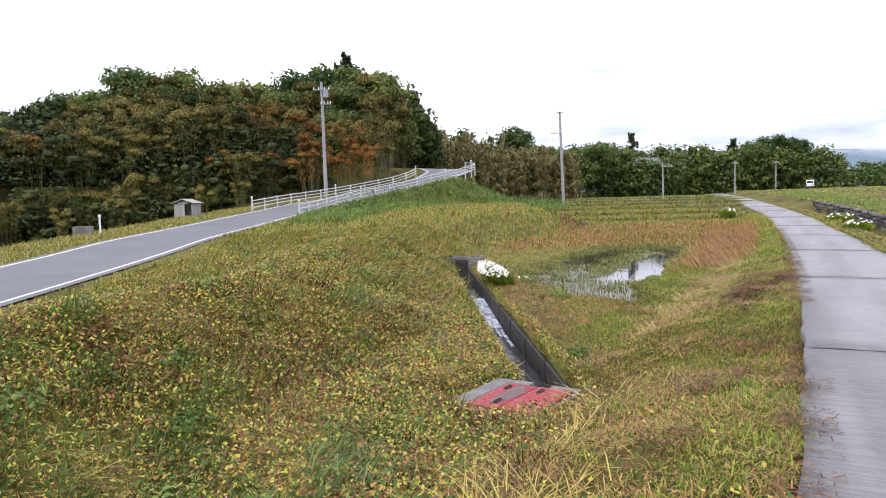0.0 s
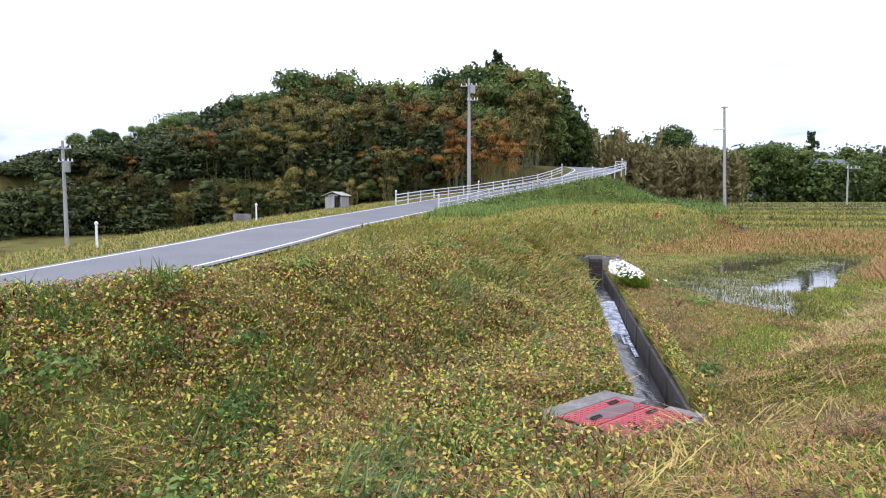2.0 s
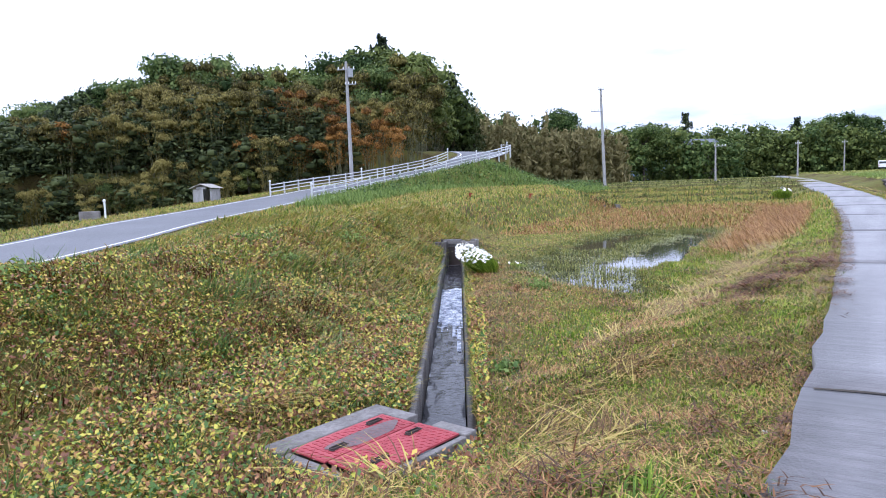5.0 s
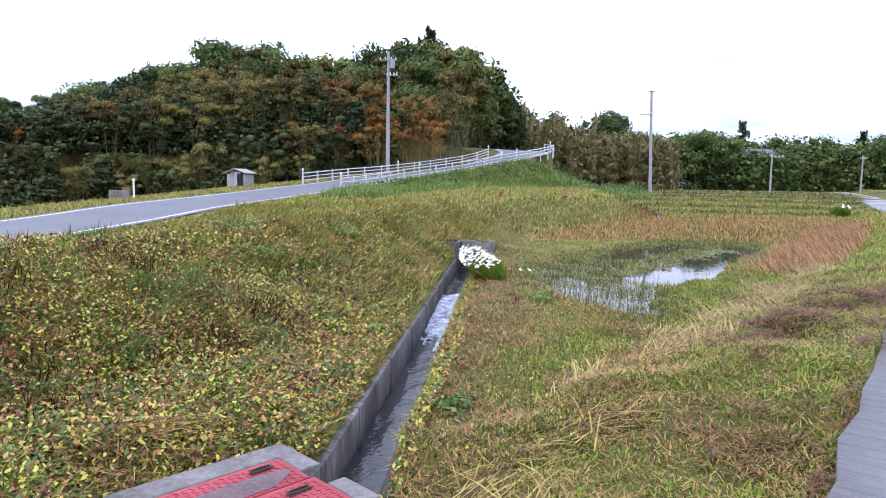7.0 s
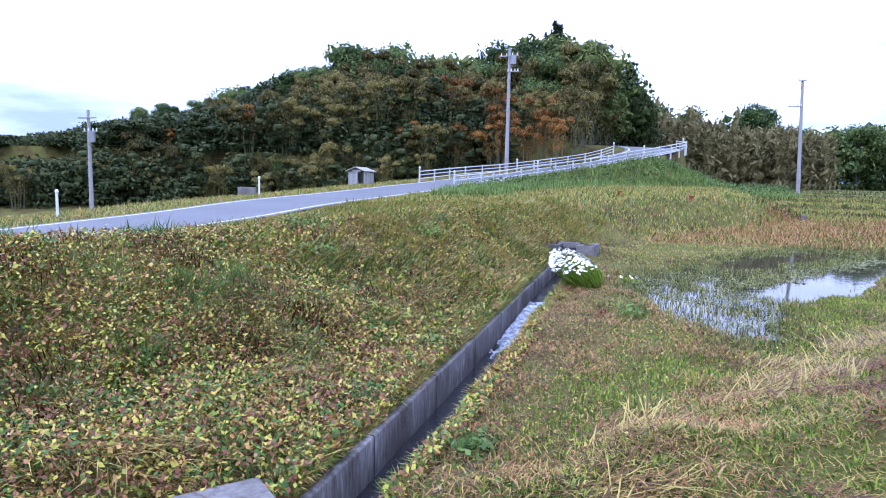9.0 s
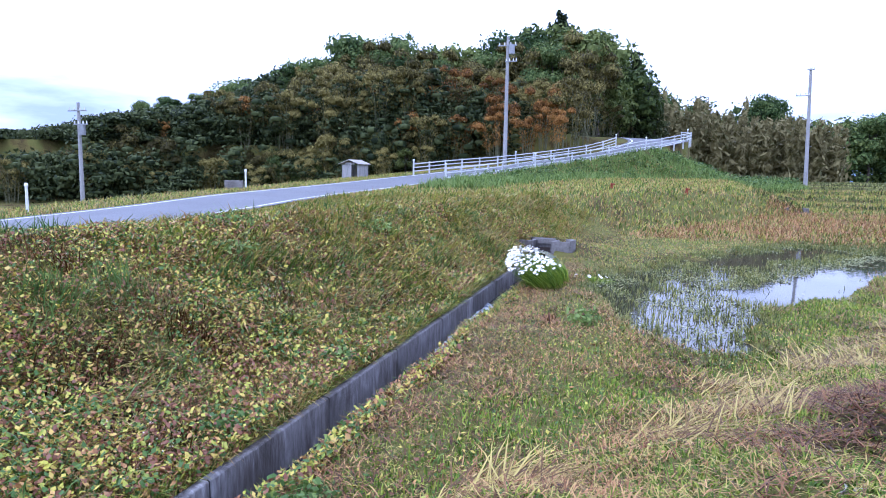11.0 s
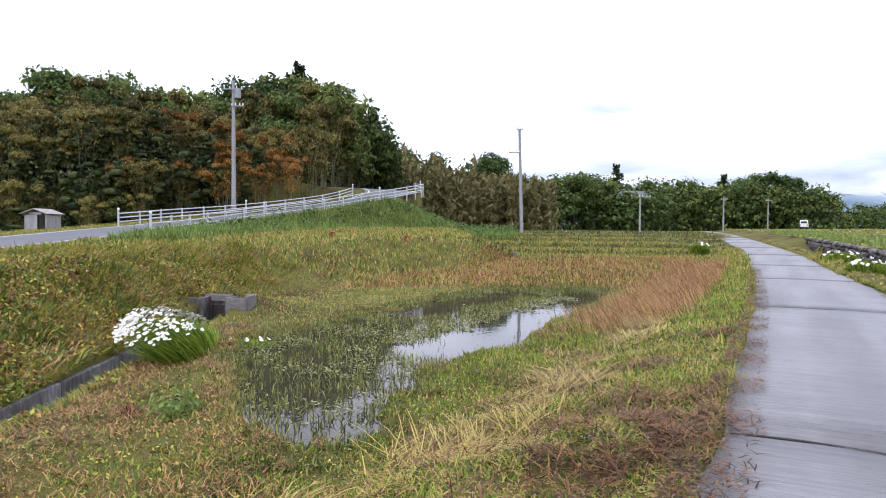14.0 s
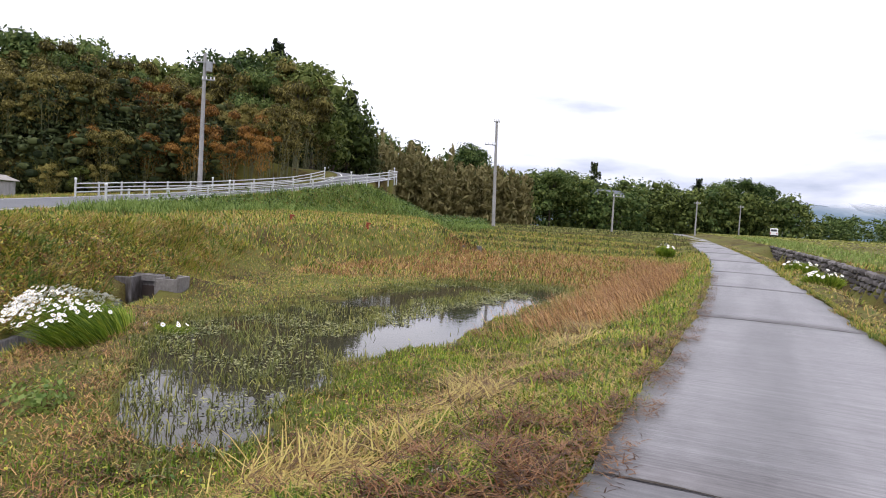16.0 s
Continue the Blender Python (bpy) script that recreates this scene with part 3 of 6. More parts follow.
channel = thing("drainage_channel", (CH_A[0], CH_A[1], -1.1), "narrow stained concrete drainage channel with running water", "channel")
inv = channel.matrix_world.inverted()
edges = np.linspace(7.95, 21.9, 9)
for side in (-1, 1):
    for a, b in zip(edges[:-1], edges[1:]):
        tops = [-1.10 + 0.16 * (yy - 7.75) / 13 for yy in (a, b)]
        w = part("channel_wall", wall_run(a + 0.006, b - 0.006, side * (CH_HALF + 0.045), 0.09, *tops, -1.9, 8, mat=M_concrete_wet if side < 0 else M_channel_shaded), None, channel)
        w.matrix_parent_inverse = inv
bedf = part("channel_bed", box(0.66, 14.6, 0.10, ((CH_A[0] + CH_B[0]) / 2, 15.0, -1.80), rz=1.87), M_concrete_wet, channel)
bedf.matrix_parent_inverse = inv


def stream_mesh(y0, y1, z0, z1, chop, n=120, w=0.245, seed=1):
    r = np.random.default_rng(seed)
    ys, xs = np.linspace(y0, y1, n), np.linspace(-w, w, 12)
    X, Y = np.meshgrid(xs, ys)
    Z = z0 + (z1 - z0) * smoothstep(y0, y1, Y)
    Z = Z + chop * (lumps(X * 3, Y * 1.2, 0.8) + 0.6 * lumps(Y * 2.0, X * 3, 0.5)) + chop * 0.3 * r.normal(size=X.shape)
    i = np.arange(X.size).reshape(X.shape)
    F = np.stack([i[:-1, :-1], i[:-1, 1:], i[1:, 1:], i[1:, :-1]], -1).reshape(-1, 4)
    return mesh_of("stream", np.stack([X + channel_mid(Y), Y, Z], -1).reshape(-1, 3), F, smooth=True)


stream = new("running_water", stream_mesh(7.6, 17.5, -1.43, -1.41, 0.006))
stream.data.materials.append(M_stream)
tagged(stream, "dark running water in the concrete channel", "water", kind="structure")
upper = part("upper_water", stream_mesh(17.45, 22.4, -1.29, -1.27, 0.005, seed=2), M_stream, stream)
foam = part("white_water", stream_mesh(13.9, 17.6, -1.415, -1.275, 0.024, seed=3, w=0.235), M_foam, stream, "tumbling white water below a small drop")
for k, (y0, y1, off, wd) in enumerate(((13.2, 15.0, 0.12, 0.07), (12.2, 13.8, 0.17, 0.035), (13.6, 14.9, -0.10, 0.06))):
    streak = stream_mesh(y0, y1, -1.415, -1.41, 0.010, n=40, w=wd, seed=4 + k)
    streak.transform(Matrix.Translation((off, 0, 0)))
    part("foam_streak", streak, M_foam, stream)

# culvert head: a U of low concrete walls round the mouth of a pipe box
culvert = thing("culvert", (1.28, 22.25, -1.0), "weathered concrete culvert head with a dark mouth", "culvert", rz=-8)


def block(name, size, at, mat=M_concrete_wet, parent=None, bevel=0.012, rz=0.0, label=""):
    return part(name, box(*size, at, bevel, rz), mat, parent, label)


block("wing_wall", (0.42, 0.12, 0.55), (-0.50, 0.02, 0.26), parent=culvert)
block("side_wall", (0.09, 0.75, 1.05), (-0.33, 0.36, 0.02), parent=culvert)
block("side_wall", (0.09, 0.75, 1.05), (0.30, 0.36, 0.02), parent=culvert)
block("head_wall", (0.76, 0.11, 0.34), (-0.16, 0.66, 0.42), parent=culvert)
block("lintel", (0.70, 0.10, 0.15), (-0.10, 0.555, 0.50), M_concrete, culvert, label="pale concrete lintel")
block("box_wall", (0.52, 0.09, 0.46), (0.55, 0.02, 0.32), M_concrete, culvert)
block("box_wall", (0.09, 0.66, 0.50), (0.80, 0.35, 0.34), M_concrete, culvert)
block("box_wall", (0.24, 0.09, 0.46), (0.67, 0.68, 0.36), M_concrete, culvert)
block("mouth", (0.54, 0.04, 0.75), (-0.02, 0.60, -0.05), M_dark, culvert, 0.004, label="dark pipe mouth")
block("floor_slab", (1.2, 0.75, 0.10), (0.15, 0.36, -0.36), parent=culvert)
culvert.scale = (0.88, 0.66, 0.92)

# cover over the chamber
cover = thing("chamber_cover", (*COVER, -1.05), "concrete chamber top with two red checker-plate lids", "cover", rz=52)
cover.matrix_world = pose(*COVER, -1.05, -1.5, 0, 52) @ Matrix.Diagonal((1.07, 0.75, 1.0, 1.0))
block("curb", (1.24, 0.34, 0.30), (0, 0.68, -0.06), M_concrete, cover, 0.02)
block("curb", (0.10, 1.36, 0.26), (-0.57, -0.17, -0.07), M_concrete, cover, 0.015)
block("curb", (0.16, 0.42, 0.30), (0.54, 0.30, -0.06), M_concrete, cover, 0.015)
block("curb", (0.14, 0.55, 0.28), (0.56, -0.57, -0.06), M_concrete, cover, 0.015)
block("curb", (1.0, 0.09, 0.26), (0, -0.81, -0.07), M_concrete, cover, 0.015)
block("chamber_body", (1.0, 1.60, 0.60), (-0.06, 0, -0.52), M_concrete_wet, cover, 0.01)


def lid(x0, x1, y0, y1, worn):
    """A checker plate with two lifting handles."""
    plate = block("lid", (x1 - x0 - 0.012, y1 - y0 - 0.012, 0.02), ((x0 + x1) / 2, (y0 + y1) / 2, 0.075), M_red, cover, 0.004, label="red painted checker plate lid")
    bm = bmesh.new()
    step, i, yy = 0.05, 0, y0 + 0.03
    while yy < y1 - 0.03:
        xx, k = x0 + 0.03, 0
        while xx < x1 - 0.03:
            box(0.034, 0.009, 0.007, (xx, yy, 0.087), 0.0, 45 if (i + k) % 2 else -45, bm=bm)
            xx += step
            k += 1
        yy += step
        i += 1
    tagged(part("tread", bm, M_red, plate), kind="stuff")
    if worn:
        w = bmesh.new()
        w.faces.new([w.verts.new(((x0 + x1) / 2 + 0.05 + 0.36 * math.cos(a) * (1 + 0.18 * math.sin(3 * a)), (y0 + y1) / 2 - 0.10 + 0.19 * math.sin(a) * (1 + 0.15 * math.cos(2 * a)), 0.0905))
                     for a in np.linspace(0, 2 * math.pi, 28, endpoint=False)])
        part("worn_patch", w, M_bare, plate, "bare brown worn steel")
    for hx, hy in ((x0 + 0.24, (y0 + y1) / 2 - 0.12), (x1 - 0.2, (y0 + y1) / 2 + 0.14)):
        part("handle_recess", box(0.17, 0.07, 0.004, (hx, hy, 0.0925), 0.0, 8), M_dark, plate)
        ring = join(rod((hx - 0.07, hy - 0.02, 0.098), (hx + 0.07, hy - 0.02, 0.098), 0.008), rod((hx - 0.07, hy - 0.02, 0.098), (hx - 0.07, hy + 0.03, 0.102), 0.007),
                    rod((hx + 0.07, hy - 0.02, 0.098), (hx + 0.07, hy + 0.03, 0.102), 0.007), rod((hx - 0.07, hy + 0.03, 0.102), (hx + 0.07, hy + 0.03, 0.102), 0.007))
        part("handle", ring, M_dark, plate, "dark iron lifting handle")


lid(-0.52, 0.46, -0.10, 0.50, True)
lid(-0.50, 0.48, -0.77, -0.11, False)


# ---- guard rails ----
def line_at(y_from, y_to, off):
    k = (ROAD_LINE[:, 1] >= y_from) & (ROAD_LINE[:, 1] <= y_to)
    k[np.argmax(ROAD_LINE[:, 1] > 80):] = False
    return ROAD_LINE[k] + np.column_stack([ROAD_RIGHT[k] * off, np.zeros(k.sum())])


def along(pts, step):
    seg = np.linalg.norm(np.diff(pts[:, :2], axis=0), axis=1)
    s = np.concatenate([[0], np.cumsum(seg)])
    t = np.arange(0, s[-1] + 1e-6, step)
    return np.column_stack([np.interp(t, s, pts[:, k]) for k in range(3)])


def tube_path(pts, r, seg=6):
    V, F = [], []
    n = len(pts)
    for i, p in enumerate(pts):
        a, b = pts[max(0, i - 1)], pts[min(n - 1, i + 1)]
        d = Vector(b - a).normalized()
        side = d.cross(Vector((0, 0, 1))).normalized()
        up = side.cross(d)
        for k in range(seg):
            w = 2 * math.pi * k / seg
            V.append(Vector(p) + side * r * math.cos(w) + up * r * math.sin(w))
    for i in range(n - 1):
        for k in range(seg):
            F.append((i * seg + k, i * seg + (k + 1) % seg, (i + 1) * seg + (k + 1) % seg, (i + 1) * seg + k))
    return mesh_of("rail", [tuple(v) for v in V], np.array(F), M_rail, smooth=True)


def guard_rail(pts, label, step=2.0, ends=0.9):
    """Posts with three pipes."""
    posts = along(pts, step)
    t = thing("guard_rail", tuple(posts[0]), label, "guard rail", "roadside guard rails")
    inv_t = t.matrix_world.inverted()
    for i, p in enumerate(posts):
        high = 1.0 if i % 6 == 0 else 0.86
        bm = rod((p[0], p[1], p[2] - 0.5), (p[0], p[1], p[2] + high), 0.062, 0.058, 10)
        bmesh.ops.bevel(bm, geom=[e for e in bm.edges if e.calc_length() < 0.06], offset=0.004, segments=1, affect="EDGES")
        o = part("post", bm, M_rail, t)
        o.matrix_parent_inverse = inv_t
        if i % 6 == 0:
            c = bmesh.new()
            bmesh.ops.create_uvsphere(c, u_segments=10, v_segments=6, radius=0.085)
            bmesh.ops.translate(c, vec=(p[0], p[1], p[2] + 1.06), verts=c.verts)
            part("reflector", c, M_post, o, "round white reflector")
    for h in (0.26, 0.52, 0.78):
        o = part("rail", tube_path(posts + np.array([0, 0, h]), 0.042), None, t)
        o.matrix_parent_inverse = inv_t
    return t


right_pts = line_at(42.0, 76, 3.0)
left_pts = line_at(47.6, 69.5, -3.0)
guard_rail(right_pts, "white three-pipe guard rail along the road's outer edge")
guard_rail(left_pts, "white three-pipe guard rail along the woodland edge")

# ---- marker posts on the far verge ----
for x, y in ((-19.0, 37.0), (-19.4, 24.0)):
    z = float(ground(np.array([x]), np.array([y]))[0])
    t = thing("marker_post", (x, y, z), "slim white roadside marker post with a round cap", "marker post", "roadside marker posts")
    part("shaft", rod((0, 0, -0.3), (0, 0, 1.0), 0.055, 0.05, 12), M_post, t)
    cap = bmesh.new()
    bmesh.ops.create_uvsphere(cap, u_segments=14, v_segments=8, radius=0.095)
    bmesh.ops.scale(cap, vec=(1, 0.6, 1), verts=cap.verts)
    bmesh.ops.translate(cap, vec=(0, 0, 1.06), verts=cap.verts)
    part("cap", cap, M_post, t)

z = float(ground(np.array([-20.6]), np.array([38.0]))[0])
low = tagged(part("low_wall", box(1.1, 0.25, 0.8, (-20.3, 37.6, z + 0.12), 0.03, rz=12), M_concrete), "low grey concrete wall end in the verge", "wall")


# ---- utility poles ----
def pole(x, y, z, height, label, lean=(0.0, 0.0), arms=(), r=0.17, cans=(), steps=True):
    t = thing("utility_pole", (x, y, z), label, "utility pole", "utility poles")
    top = Vector((lean[0] * height, lean[1] * height, height))
    part("shaft", rod((0, 0, -0.8), top, r, r * 0.62, 14), M_pole, t)
    for h, half, dirx in arms:
        c = top * (h / height)
        a = part("crossarm", box(2 * half, 0.08, 0.09, (c.x + dirx, c.y - 0.12, c.z), 0.008), M_steel, t)
        for sx in (-0.85, -0.3, 0.35, 0.85):
            ins = rod((c.x + dirx + sx * half, c.y - 0.12, c.z + 0.04), (c.x + dirx + sx * half, c.y - 0.12, c.z + 0.24), 0.05, 0.035, 8)
            part("insulator", ins, M_post, a)
    for h, dx in cans:
        c = top * (h / height)
        can = rod((c.x + dx, c.y - 0.1, c.z), (c.x + dx, c.y - 0.1, c.z + 0.75), 0.24, 0.24, 14)
        part("transformer", can, M_steel, t)
    if steps:
        for k in range(int((height - 3) / 0.9)):
            c = top * ((2.4 + k * 0.9) / height)
            s = 1 if k % 2 else -1
            part("step_bolt", rod((c.x, c.y, c.z), (c.x + 0.32 * s, c.y, c.z), 0.014, 0.014, 5), M_steel, t)
    return t, top


p1, p1_top = pole(-9.3, 59.0, 2.3, 10.4, "tall pale concrete utility pole behind the guard rail", (-0.004, 0), ((9.7, 0.8, 0.0), (8.4, 0.5, 0.35)), 0.19, ((9.0, 0.36),))
p2, p2_top = pole(15.1, 69.2, 1.0, 9.9, "slender leaning concrete utility pole in the rice fields", (-0.035, 0), ((7.6, 0.55, -0.55), (9.8, 0.3, 0.0)), 0.18)
p3, p3_top = pole(31.2, 82.8, 0.9, 4.9, "short concrete pole with one crossarm among rice fields", (-0.006, 0), ((4.4, 0.75, 0.5),), 0.13, (), False)
lz = float(ground(np.array([-37.6]), np.array([42.0]))[0])
p4, p4_top = pole(-37.6, 42.0, lz, 8.0 - lz - 2.0, "grey utility pole with crossarms and transformer by the woods", (-0.006, 0), ((7.4 - lz - 2.0, 0.9, 0.0), (6.4 - lz - 2, 0.7, 0.3)), 0.17, ((5.6 - lz - 2, 0.4),))
for x, y, h in ((58, 118, 6.5), (78, 140, 6.5), (100, 160, 6.5)):
    pole(x, y, float(ground(np.array([x]), np.array([y]))[0]), h, "distant grey utility pole before the woods", (0, 0), ((h - 0.5, 0.6, 0),), 0.16, (), False)


# ---- roadside shed ----
sz = float(ground(np.array([-18.8]), np.array([50.0]))[0])
shed = thing("shed", (-18.8, 50.0, sz), "small weathered roadside shelter with a gabled roof", "shed", rz=-8)
W2, D2, H2 = 0.95, 0.8, 1.15
for i in range(9):
    part("board", box(0.125, 0.03, H2, (-W2 + 0.07 + i * 0.13, -D2, H2 / 2), 0.004), M_shed, shed) if i < 8 else None
for i in range(12):
    part("board", box(0.03, 0.128, H2, (-W2, -D2 + 0.07 + i * 0.13, H2 / 2), 0.004), M_shed, shed)
    part("board", box(0.128, 0.03, H2, (-W2 + 0.08 + i * 0.155, D2, H2 / 2), 0.004), M_shed, shed)
part("corner_post", box(0.10, 0.10, H2 + 0.1, (W2, -D2, H2 / 2), 0.008), M_shed, shed)
part("corner_post", box(0.10, 0.10, H2 + 0.1, (0.12, -D2, H2 / 2), 0.008), M_shed, shed)
part("corner_post", box(0.10, 0.10, H2 + 0.1, (W2, D2, H2 / 2), 0.008), M_shed, shed)
part("back_panel", box(0.03, 1.6, H2, (W2, 0, H2 / 2), 0.004), M_shed, shed)
part("bench", box(0.8, 0.4, 0.06, (0.5, 0.3, 0.38), 0.008), M_shed, shed)
for s in (-1, 1):
    part("roof_panel", box(1.33, 2.1, 0.06, (s * 0.58, 0, H2 + 0.27), 0.01, ry=s * 17), M_roof, shed)
part("gable", box(1.1, 0.04, 0.20, (0, -D2, H2 + 0.12), 0.005), M_shed, shed)
shed.scale = (0.78, 0.78, 0.86)

# ---- orange marker stakes on the bench ----
for x, y, h in ((1.6, 37.0, 0.30), (4.9, 37.4, 0.24)):
    z = float(ground(np.array([x]), np.array([y]))[0])
    t = thing("marker_stake", (x, y, z), "short faded orange marker stake in the grass", "stake", "orange stakes")
    part("shaft", box(0.11, 0.09, h + 0.2, (0, 0, h / 2 - 0.1), 0.015), M_orange, t)
    part("cap", box(0.20, 0.12, 0.07, (0.05, 0, h), 0.015, ry=8), M_orange, t)

# ---- small inlet of the pond ----
iz = float(ground(np.array([10.0]), np.array([41.6]))[0])
inlet = thing("water_inlet", (10.0, 41.4, -0.55), "small concrete field inlet with trickling water", "inlet", rz=6)
part("side_wall", box(0.12, 0.8, 0.6, (-0.45, 0, 0.15), 0.01), M_concrete, inlet)
part("side_wall", box(0.12, 0.8, 0.6, (0.45, 0, 0.15), 0.01), M_concrete, inlet)
part("sill", box(0.78, 0.3, 0.30, (0, 0.2, 0.12), 0.01), M_concrete_wet, inlet)
part("trickle", box(0.60, 0.06, 0.38, (0, 0.02, 0.06), 0.02, rx=20), M_foam, inlet, "white trickling water")

# ---- trees ----
def leaf_cards(r, centre, radius, n, size, flat=0.8, droop=0.35, shell=0.55, long=1.0):
    """n folded leaf sprays on and in an uneven ball; returns verts and quads."""
    d = r.normal(size=(n, 3))
    d /= np.linalg.norm(d, axis=1, keepdims=True)
    rad = shell + (1 - shell) * r.random((n, 1)) ** 0.6 + 0.05 * np.abs(r.normal(size=(n, 1)))
    bump = 1 + 0.15 * np.sin(d[:, :1] * 5 + centre[0]) * np.cos(d[:, 1:2] * 4 + centre[1]) + 0.10 * np.sin(d[:, 2:] * 7 + d[:, :1] * 6 + centre[2])
    c = np.asarray(centre) + d * rad * bump * np.asarray(radius)
    face = d * np.array([1, 1, 1.2]) + r.normal(size=(n, 3)) * 0.38
    face /= np.linalg.norm(face, axis=1, keepdims=True)
    out = r.normal(size=(n, 3)) * 0.6
    out[:, 2] -= droop * 2
    out -= face * (out * face).sum(1, keepdims=True)
    out += face * 0.25
    out /= np.linalg.norm(out, axis=1, keepdims=True) + 1e-6
    side = np.cross(out, face)
    side /= np.linalg.norm(side, axis=1, keepdims=True) + 1e-6
    s = size * (0.6 + 0.8 * r.random((n, 1)))
    a = c - out * s * 0.5 * long
    b = c + out * s * 0.5 * long
    V = np.stack([a, c + side * s * 0.32 * flat + out * s * 0.1, b, c - side * s * 0.32 * flat + out * s * 0.1], 1).reshape(-1, 3)
    F = np.arange(4 * n).reshape(n, 4)
    return V, F


def shade_core(centre, radius):
    """A rough ball of quads added in a clump to block light and deepen shade."""
    g = np.linspace(-1, 1, 3)
    a, b = np.meshgrid(g, g)
    V, F = [], []
    i = np.arange(9).reshape(3, 3)
    q = np.stack([i[:-1, :-1], i[:-1, 1:], i[1:, 1:], i[1:, :-1]], -1).reshape(-1, 4)
    for k in range(6):
        p = [a.ravel(), b.ravel(), np.full(9, 1.0 if k % 2 else -1.0)]
        p = np.stack([p[(j + k // 2) % 3] for j in range(3)], 1)
        V.append(p / np.linalg.norm(p, axis=1, keepdims=True) * np.asarray(radius) + np.asarray(centre))
        F.append(q + 9 * k)
    return np.concatenate(V), np.concatenate(F)


def gather(chunks):
    V, F, k = [], [], 0
    for v, f in chunks:
        V.append(v)
        F.append(f + k)
        k += len(v)
    return np.concatenate(V), np.concatenate(F)


def limb(points, r0, r1, seg=6):
    """One bent, tapered limb through the points."""
    n = len(points)
    V, F = [], []
    for i, p in enumerate(points):
        d = Vector(np.subtract(points[min(n - 1, i + 1)], points[max(0, i - 1)])).normalized()
        s = d.cross(Vector((0.3, 1, 0.1))).normalized()
        t = d.cross(s)
        rr = r0 + (r1 - r0) * i / (n - 1)
        for k in range(seg):
            a = 2 * math.pi * k / seg
            V.append(tuple(Vector(p) + s * rr * math.cos(a) + t * rr * math.sin(a)))
    F = [(i * seg + k, i * seg + (k + 1) % seg, (i + 1) * seg + (k + 1) % seg, (i + 1) * seg + k) for i in range(n - 1) for k in range(seg)]
    return mesh_of("limb", V, F, smooth=True)


def broadleaf_meshes(seed, h=12.0, spread=4.2, clumps=34, leaves=230, size=0.42, mat=None):
    r = np.random.default_rng(seed)
    top = np.array([r.normal() * 0.4, r.normal() * 0.4, h * 0.62])
    limbs = [limb([(0, 0, -0.6), tuple(top * 0.3 + [0.1, 0, 0]), tuple(top * 0.65), tuple(top * 1.2)], 0.28, 0.07, 8)]
    chunks = []
    for k in range(clumps):
        ang = r.uniform(0, 2 * np.pi)
        hh = r.uniform(0.34, 1.0)
        wide = spread * math.sqrt(max(0.05, 1 - ((hh - 0.55) / 0.52) ** 2)) * r.uniform(0.45, 1.0)
        c = np.array([wide * math.cos(ang), wide * math.sin(ang), h * hh * 0.93])
        ball = np.array([1.75, 1.75, 1.25]) * r.uniform(0.6, 1.25) * spread / 4.2
        chunks.append(leaf_cards(r, c, ball, leaves, size))
        chunks.append(shade_core(c, ball * 0.42))
        if k % 3 == 0:
            base = top * r.uniform(0.45, 0.95)
            limbs.append(limb([tuple(base), tuple((base + c) / 2 + [0, 0, 0.4]), tuple(c)], 0.09, 0.03, 5))
    V, F = gather(chunks)
    return limbs, mesh_of("crown", V, F, mat)


def conifer_meshes(seed, h=13.0, mat=None):
    r = np.random.default_rng(seed)
    chunks = []
    for k in range(22):
        hh = 0.22 + 0.78 * k / 21
        wide = 2.9 * (1 - hh) ** 0.8 + 0.3
        for j in range(5):
            ang = r.uniform(0, 6.28)
            c = np.array([wide * 0.55 * math.cos(ang), wide * 0.55 * math.sin(ang), h * hh])
            chunks.append(leaf_cards(r, c + r.normal(size=3) * 0.25, np.array([wide * 0.55, wide * 0.55, 0.35]), 22, 0.55, 0.6, 0.5))
    V, F = gather(chunks)
    return [limb([(0, 0, -0.5), (0.05, 0, h * 0.5), (0, 0, h * 0.96)], 0.2, 0.03, 7)], mesh_of("crown", V, F, mat)


